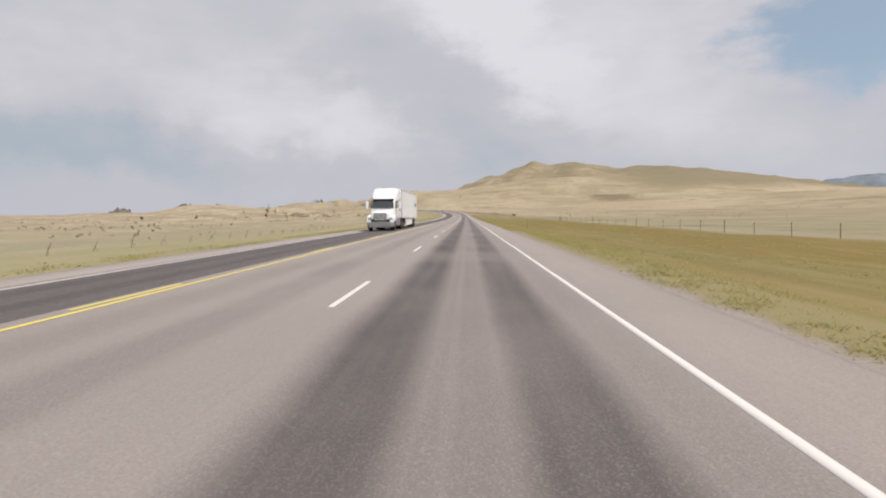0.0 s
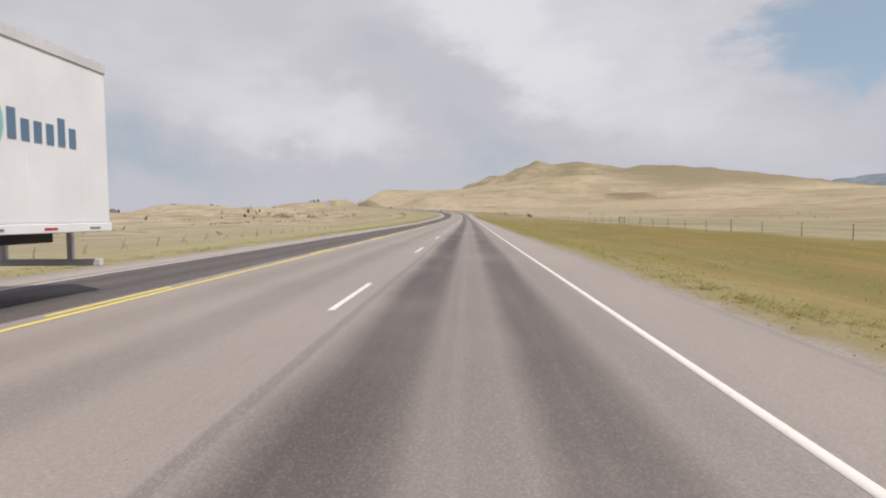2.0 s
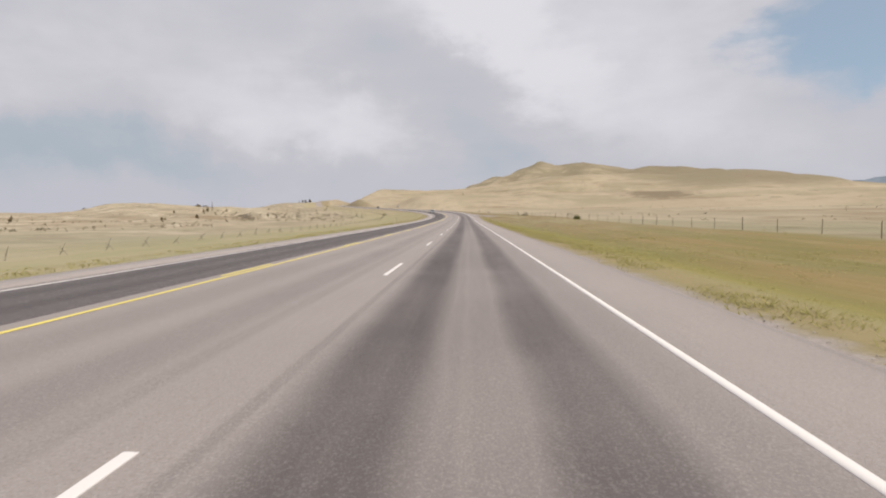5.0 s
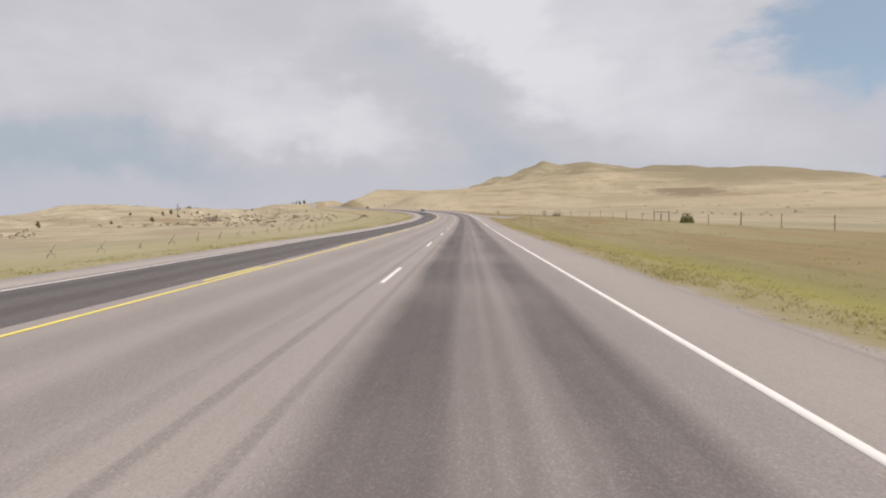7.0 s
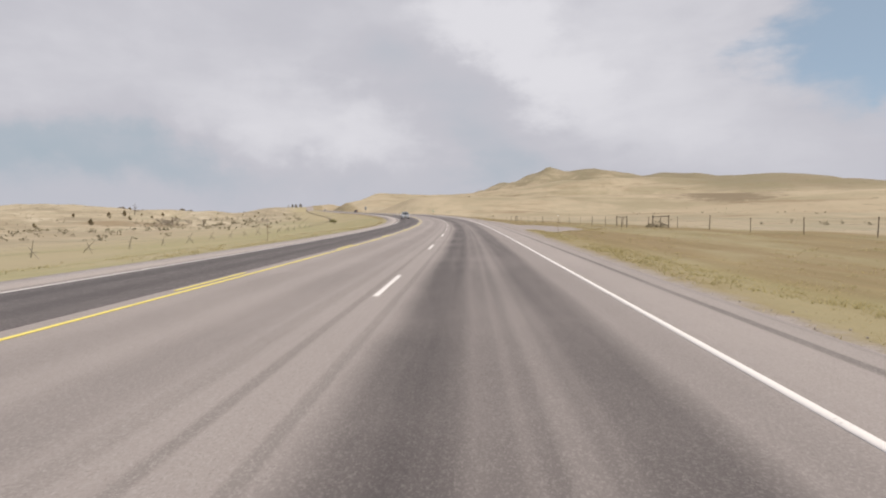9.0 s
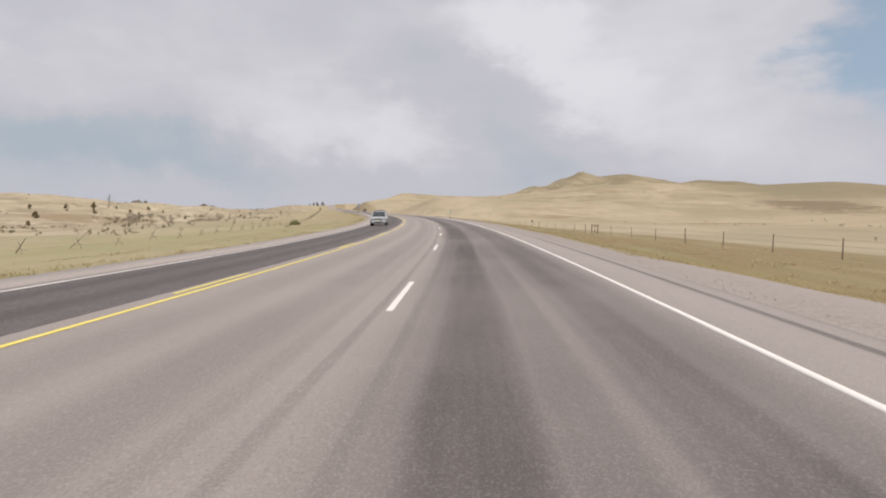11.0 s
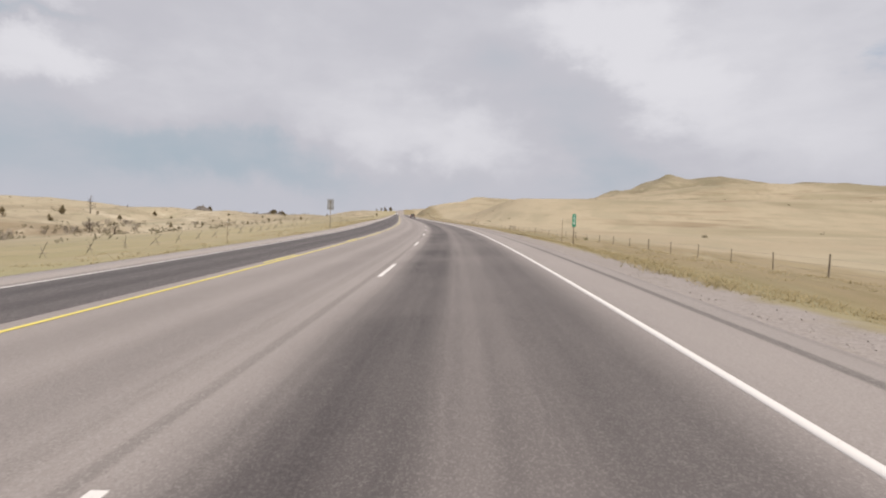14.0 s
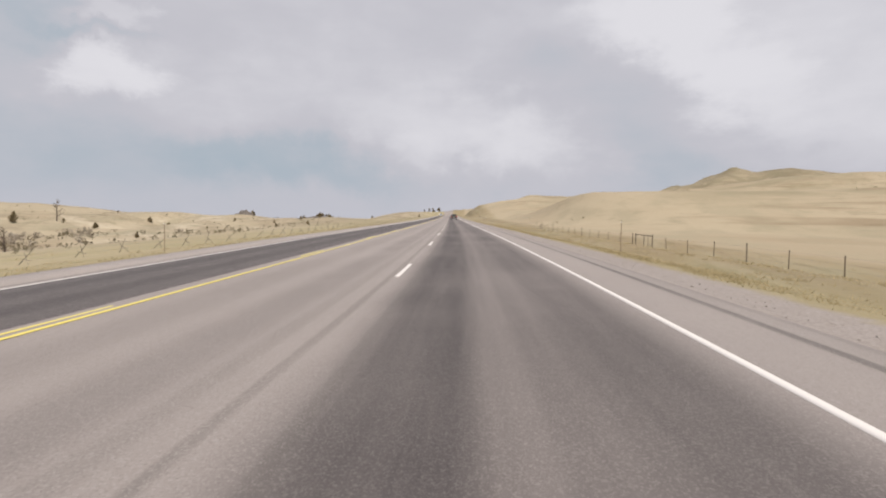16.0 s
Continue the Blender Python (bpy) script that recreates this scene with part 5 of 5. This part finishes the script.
def estate_car(m, body, label, rack=False, group=""):
    car = thing("car", label, "car", group, m)
    part("body", loft([(-2.18, 0.70, 0.42, 0.98, 0.03), (-2.1, 0.80, 0.34, 1.04, 0.03), (-1.5, 0.865, 0.28, 1.05, 0.03), (-0.3, 0.87, 0.26, 1.04, 0.03), (0.8, 0.87, 0.26, 1.02, 0.03),
                       (1.15, 0.865, 0.27, 0.985, 0.06), (1.6, 0.85, 0.30, 0.935, 0.09), (1.88, 0.82, 0.34, 0.87, 0.11), (2.0, 0.775, 0.38, 0.80, 0.09), (2.05, 0.72, 0.42, 0.74, 0.06)], 6.5, 36), body, car)
    part("glasshouse", loft([(-2.08, 0.70, 0.98, 1.06, 0.05), (-1.86, 0.77, 0.98, 1.50, 0.17), (-1.2, 0.79, 0.98, 1.555, 0.17), (-0.2, 0.79, 0.98, 1.56, 0.17), (0.42, 0.775, 0.98, 1.515, 0.17), (0.75, 0.76, 0.98, 1.30, 0.10), (1.14, 0.72, 0.96, 1.02, 0.03)], 7, 32), GLASS, car, "dark tinted windows")
    part("roof", loft([(-1.98, 0.60, 1.50, 1.53, 0.04), (-1.8, 0.645, 1.515, 1.572, 0.08), (-0.6, 0.66, 1.53, 1.60, 0.08), (0.3, 0.65, 1.52, 1.575, 0.08), (0.46, 0.62, 1.50, 1.53, 0.04)], 5, 28), body, car)
    for sx in (-1, 1):
        for (a, b, r) in (((0.735, 1.12, 1.0), (0.635, 0.42, 1.53), 0.036), ((0.80, 0.08, 1.02), (0.665, 0.02, 1.55), 0.036), ((0.80, -0.92, 1.02), (0.665, -0.90, 1.55), 0.036), ((0.77, -2.02, 1.02), (0.63, -1.84, 1.53), 0.055)):
            part("pillar", rod((sx * a[0], a[1], a[2]), (sx * b[0], b[1], b[2]), r, r * 0.9, 8), body, car)
        part("cladding", box(sx * 0.79 - 0.09, sx * 0.79 + 0.09, -1.0, 0.95, 0.24, 0.42, 0.03), GREY_TRIM, car, "grey lower side cladding")
        part("headlight", loft([(1.72, 0.10, 0.66, 0.86, 0.05), (1.93, 0.15, 0.62, 0.82, 0.05), (2.05, 0.14, 0.63, 0.79, 0.05), (2.075, 0.10, 0.66, 0.76, 0.05)], 4, 20), LAMP_CLEAR, car, "clear headlight").location = (sx * 0.645, 0, 0)
        part("tail_light", box(sx * 0.72 - 0.09, sx * 0.72 + 0.09, -2.19, -2.02, 0.72, 1.0, 0.03), LAMP_RED, car, "red tail light")
        part("fog_lamp", rod((sx * 0.58, 1.95, 0.40), (sx * 0.58, 2.125, 0.40), 0.06, None, 14), LAMP_CLEAR, car)
        part("mirror", box(sx * 0.93 - 0.10, sx * 0.93 + 0.10, 0.80, 0.92, 1.0, 1.14, 0.03), body, car)
        for yy in (0.28, -0.72):
            part("door_handle", box(sx * 0.872 - 0.02, sx * 0.872 + 0.02, yy - 0.09, yy + 0.09, 0.86, 0.89, 0.008, 1), TRIM, car)
        for yy in (1.36, -1.16):
            part("wheel_arch", turned([(-0.012, 0.335), (-0.012, 0.395), (0.012, 0.395), (0.012, 0.335)], sx * 0.862, 30), TRIM, car, "dark wheel arch").location = (0, yy, 0.35)
            wheel(car, sx * 0.775, yy, 0.325, 0.205, 6, sx, 0.02)
    part("bumper", loft([(1.82, 0.84, 0.26, 0.58, 0.02), (2.02, 0.80, 0.27, 0.57, 0.02), (2.11, 0.72, 0.31, 0.54, 0.02)], 5, 24), body, car)
    part("lower_intake", box(-0.42, 0.42, 2.04, 2.125, 0.33, 0.43, 0.02), TRIM, car, "black lower air intake")
    part("rear_bumper", loft([(-2.29, 0.68, 0.38, 0.60, 0.02), (-2.2, 0.80, 0.34, 0.62, 0.02), (-2.05, 0.82, 0.33, 0.62, 0.02)], 5, 24), GREY_TRIM, car)
    grille = part("grille", box(-0.42, 0.42, 1.97, 2.07, 0.62, 0.78, 0.03), TRIM, car, "black front grille")
    for k in range(3):
        part("slat", box(-0.37, 0.37, 2.062, 2.08, 0.645 + 0.05 * k, 0.66 + 0.05 * k, 0.004, 1), CHROME, grille)
    part("number_plate", box(-0.17, 0.17, 2.105, 2.125, 0.455, 0.565, 0.005, 1), PLATE, car, "pale plain number plate")
    part("rear_plate", box(-0.17, 0.17, -2.21, -2.185, 0.78, 0.90, 0.005, 1), PLATE, car)
    if rack:
        for sx in (-1, 1):
            part("roof_rail", rod((sx * 0.56, -1.7, 1.60), (sx * 0.56, 0.2, 1.60), 0.018, None, 8), TRIM, car)
            for yy in (-1.65, -0.75, 0.15):
                part("rail_foot", rod((sx * 0.56, yy, 1.55), (sx * 0.56, yy, 1.60), 0.02, None, 6), TRIM, car)
        for yy in (-1.2, -0.2):
            part("crossbar", box(-0.60, 0.60, yy - 0.03, yy + 0.03, 1.61, 1.64, 0.01, 1), TRIM, car)
        part("roof_load", box(-0.42, 0.30, -1.25, -0.1, 1.64, 1.70, 0.025), GREY_TRIM, car, "flat dark load on the roof rack")
    return car


def semi_trailer(m):
    t = thing("semi_trailer", "long white box trailer with side skirts and a teal ring", "trailer", m=m)
    L, H0, H1 = 16.0, 1.12, 3.93
    part("body", box(-1.285, 1.285, 0.0, L, H0 + 0.12, H1 - 0.08, 0.03), TRAILER_WHITE, t, "white smooth box body")
    part("roof", box(-1.27, 1.27, 0.02, L - 0.02, H1 - 0.08, H1 - 0.02, 0.02), RAIL, t)
    for sx in (-1, 1):
        part("top_rail", box(sx * 1.285 - 0.02, sx * 1.285 + 0.025 * sx + 0.02, 0.0, L, H1 - 0.16, H1, 0.01, 1), RAIL, t, "grey metal top rail")
        part("bottom_rail", box(sx * 1.285 - 0.03, sx * 1.285 + 0.03, 0.0, L, H0 - 0.02, H0 + 0.12, 0.01, 1), TRAILER_WHITE, t)
        for k in range(16):
            y = 0.45 + k * 1.0
            part("reflector_strip", box(sx * 1.318 - 0.004, sx * 1.318 + 0.004, y - 0.13, y + 0.13, H0 + 0.025, H0 + 0.06, 0.0), LAMP_RED if k % 2 else GREY_TRIM, t)
        for k in range(13):
            y = 0.6 + k * 1.22
            part("panel_seam", box(sx * 1.286 - 0.002, sx * 1.286 + 0.002, y - 0.006, y + 0.006, H0 + 0.16, H1 - 0.18, 0.0), TRAILER_WHITE, t)
        part("side_skirt", panel_strip([(sx * 1.2, 5.4, 0.38), (sx * 1.2, 11.6, 0.34), (sx * 1.2, 12.2, 0.55), (sx * 1.2, 12.7, H0), (sx * 1.2, 5.3, H0)], 0.02), TRAILER_WHITE, t, "white aerodynamic side skirt")
        part("corner_post", box(sx * 1.27 - 0.04, sx * 1.27 + 0.04, L - 0.05, L + 0.03, H0, H1 - 0.05, 0.015), RAIL, t)
        part("mud_flap", box(sx * 0.95 - 0.3, sx * 0.95 + 0.3, 2.45, 2.47, 0.2, 0.95, 0.005, 1), TRIM, t)
        part("landing_leg", box(sx * 0.85 - 0.07, sx * 0.85 + 0.07, 12.95, 13.09, 0.32, H0, 0.012), RAIL, t)
        part("landing_foot", box(sx * 0.85 - 0.13, sx * 0.85 + 0.13, 12.9, 13.14, 0.28, 0.33, 0.01), RAIL, t)
        ring = part("livery_ring", flat_ring(0.36, 0.54), TEAL, t, "teal ring on the trailer side")
        ring.location = (sx * 1.294, 2.75, 2.62)
        part("livery_dot", rod((sx * -0.002, 0, 0), (sx * 0.004, 0, 0), 0.17, None, 24), TEAL, ring)
        for k in range(6):
            part("livery_bar", box(sx * 1.294 - 0.003, sx * 1.294 + 0.003, 2.0 - 0.24 * k, 2.15 - 0.24 * k, 2.42, 2.42 + (0.42 if k in (0, 4) else 0.3), 0.0), NAVY, t)
    part("chassis", box(-0.55, 0.55, 0.4, L - 1.0, 0.92, H0 + 0.02, 0.02), TRIM, t)
    part("bogie", box(-0.75, 0.75, 2.7, 5.3, 0.62, 0.96, 0.04), TRIM, t)
    for y in (3.4, 4.65):
        part("axle", rod((-1.05, y, 0.51), (1.05, y, 0.51), 0.075, None, 10), TRIM, t)
        for sx in (-1, 1):
            wheel(t, sx * 1.13, y, 0.51, 0.27, 8, sx, 0.10)
            wheel(t, sx * 0.80, y, 0.51, 0.27, 8, -sx, 0.10)
    part("rear_guard", box(-1.15, 1.15, 0.02, 0.12, 0.5, 0.62, 0.015), RAIL, t)
    for sx in (-1, 1):
        part("guard_post", box(sx * 0.6 - 0.05, sx * 0.6 + 0.05, 0.03, 0.1, 0.6, H0, 0.01), RAIL, t)
        part("tail_light", rod((sx * 1.05, 0.0, H0 + 0.02), (sx * 1.05, -0.03, H0 + 0.02), 0.055, None, 14), LAMP_RED, t)
        part("rear_door", box(sx * 0.63 - 0.6, sx * 0.63 + 0.6, -0.035, -0.002, H0 + 0.16, H1 - 0.14, 0.012), TRAILER_WHITE, t)
        part("door_bar", rod((sx * 0.3, -0.06, H0 + 0.1), (sx * 0.3, -0.06, H1 - 0.1), 0.018, None, 8), RAIL, t)
    unit = part("cooling_unit", box(-0.95, 0.95, L + 0.005, L + 0.36, 2.2, H1 - 0.15, 0.07), TRAILER_WHITE, t, "white cooling unit with dark louvres")
    for k in range(7):
        part("louvre", box(-0.7, 0.7, L + 0.355, L + 0.375, 2.9 + 0.09 * k, 2.95 + 0.09 * k, 0.006, 1), TRIM, unit)
    return t


def truck_tractor(m):
    t = thing("truck_tractor", "white long-nosed sleeper truck tractor with chrome grille", "truck", m=m)
    part("chassis", box(-0.45, 0.45, -1.3, 6.2, 0.62, 0.92, 0.03), TRIM, t)
    part("cab", loft([(1.45, 1.20, 0.95, 3.84, 0.03), (1.52, 1.23, 0.95, 3.90, 0.03), (2.5, 1.23, 0.95, 3.88, 0.04), (3.15, 1.22, 0.95, 3.66, 0.06), (3.8, 1.18, 0.95, 3.28, 0.08), (4.28, 1.12, 0.95, 2.90, 0.08), (4.55, 1.10, 0.95, 2.42, 0.06), (4.82, 1.06, 0.95, 1.98, 0.04)], 9, 40), WHITE_PAINT, t, "white cab and tall sleeper roof")
    part("hood", loft([(4.70, 1.02, 0.98, 1.97, 0.12), (5.3, 0.97, 0.98, 1.88, 0.14), (5.9, 0.90, 0.98, 1.76, 0.14), (6.3, 0.84, 0.98, 1.66, 0.10), (6.4, 0.78, 1.02, 1.58, 0.06)], 5, 32), WHITE_PAINT, t, "white sloping hood")
    screen = [(-1.0, 4.83, 2.02), (-0.5, 4.90, 2.02), (0.5, 4.90, 2.02), (1.0, 4.83, 2.02), (0.92, 4.38, 2.80), (0.45, 4.45, 2.82), (-0.45, 4.45, 2.82), (-0.92, 4.38, 2.80)]
    part("windscreen", panel_strip(screen, -0.03), GLASS, t, "dark curved windscreen")
    part("sun_visor", panel_strip([(-1.0, 4.32, 2.86), (1.0, 4.32, 2.86), (0.95, 4.62, 2.78), (-0.95, 4.62, 2.78)], 0.03), TRIM, t)
    grille = part("grille", loft([(6.36, 0.62, 0.92, 1.60, 0.06), (6.46, 0.60, 0.94, 1.58, 0.06)], 7, 28), CHROME, t, "chrome front grille")
    for k in range(9):
        part("grille_bar", box(-0.52 + 0.13 * k - 0.018, -0.52 + 0.13 * k + 0.018, 6.455, 6.475, 0.98, 1.52, 0.004, 1), TRIM, grille)
    part("bumper", loft([(5.95, 1.20, 0.30, 0.82, 0.02), (6.4, 1.16, 0.30, 0.82, 0.02), (6.62, 0.95, 0.34, 0.78, 0.02)], 6, 28), GREY_TRIM, t, "dark grey front bumper")
    for sx in (-1, 1):
        part("headlight", loft([(6.0, 0.20, 0.92, 1.22, 0.05), (6.3, 0.17, 0.95, 1.18, 0.05)], 4, 18), LAMP_CLEAR, t, "clear headlight").location = (sx * 0.93, 0, 0)
        part("fender", loft([(4.65, 0.20, 0.75, 1.25, 0.1), (5.0, 0.24, 0.85, 1.42, 0.15), (5.6, 0.25, 0.85, 1.42, 0.15), (6.1, 0.22, 0.75, 1.25, 0.15), (6.3, 0.16, 0.7, 1.05, 0.1)], 4, 22), WHITE_PAINT, t, "white front fender").location = (sx * 1.0, 0, 0)
        part("side_window", panel_strip([(sx * 1.165, 3.62, 2.02), (sx * 1.145, 4.42, 2.02), (sx * 1.10, 4.18, 2.66), (sx * 1.13, 3.62, 2.70)], 0.02 * -sx), GLASS, t, "dark side window")
        for low in (1.72, 2.56):
            part("sleeper_window", box(sx * 1.212 - 0.02, sx * 1.212 + 0.02, 1.72, 2.12, low, low + 0.36, 0.015), GLASS, t)
        part("roof_window", box(sx * 1.2 - 0.02, sx * 1.2 + 0.02, 3.0, 3.3, 2.1, 2.75, 0.015), GLASS, t)
        part("door_handle", box(sx * 1.225 - 0.02, sx * 1.225 + 0.02, 3.62, 3.78, 1.72, 1.76, 0.008, 1), TRIM, t)
        mirror = part("mirror", box(sx * 1.48 - 0.12, sx * 1.48 + 0.12, 4.28, 4.40, 1.95, 2.62, 0.04), WHITE_PAINT, t, "white door mirror")
        part("mirror_arm", rod((sx * 1.1, 4.25, 2.1), (sx * 1.45, 4.32, 2.15), 0.025, None, 7), TRIM, mirror)
        part("side_fairing", box(sx * 1.12 - 0.05, sx * 1.12 + 0.05, 1.4, 4.5, 0.42, 1.02, 0.04), GREY_TRIM, t, "grey lower side fairing")
        part("fuel_tank", rod((sx * 0.82, 1.7, 0.72), (sx * 0.82, 3.5, 0.72), 0.30, None, 22), RIM, t, "bare metal fuel tank")
        part("step", box(sx * 1.14 - 0.05, sx * 1.14 + 0.08, 3.7, 4.35, 0.52, 0.57, 0.01), TRIM, t)
        part("cab_extender", box(sx * 1.2 - 0.03, sx * 1.2 + 0.03, 1.05, 1.5, 1.15, 3.75, 0.03), WHITE_PAINT, t)
        part("exhaust_stack", rod((sx * 0.95, 1.2, 1.0), (sx * 0.95, 1.2, 3.4), 0.065, None, 14), CHROME, t)
        wheel(t, sx * 1.03, 5.35, 0.52, 0.30, 8, sx, 0.06)
        for y in (-0.66, 0.66):
            wheel(t, sx * 1.10, y, 0.52, 0.27, 8, sx, 0.10)
            wheel(t, sx * 0.78, y, 0.52, 0.27, 8, -sx, 0.10)
        part("mud_flap", box(sx * 0.94 - 0.3, sx * 0.94 + 0.3, -1.32, -1.30, 0.2, 0.95, 0.005, 1), TRIM, t)
    for k in range(5):
        part("marker_lamp", box(-0.62 + 0.31 * k - 0.05, -0.62 + 0.31 * k + 0.05, 3.72, 3.80, 3.36, 3.42, 0.012, 1), LAMP_AMBER, t)
    part("coupling_plate", box(-0.45, 0.45, -0.5, 0.5, 0.92, 1.08, 0.03), TRIM, t)
    for y in (-0.66, 0.66, 5.35):
        part("axle", rod((-1.0, y, 0.52), (1.0, y, 0.52), 0.075, None, 10), TRIM, t)
    return t


semi_trailer(road_matrix(63.6, -9.32, 0.012, 180))
truck_tractor(road_matrix(48.3, -9.32, 0.012, 180))
estate_car(road_matrix(394.2, -9.5, 0.012, 180) @ Matrix.Scale(0.93, 4), SILVER, "silver estate car with a loaded roof rack in the dark lane", True)
estate_car(road_matrix(655.0, -1.9, 0.003, 0), DARK_PAINT, "dark brown estate car far ahead in the lane")
estate_car(road_matrix(880.0, -9.3, 0.012, 180), WHITE_PAINT, "white estate car at the top of the climb")
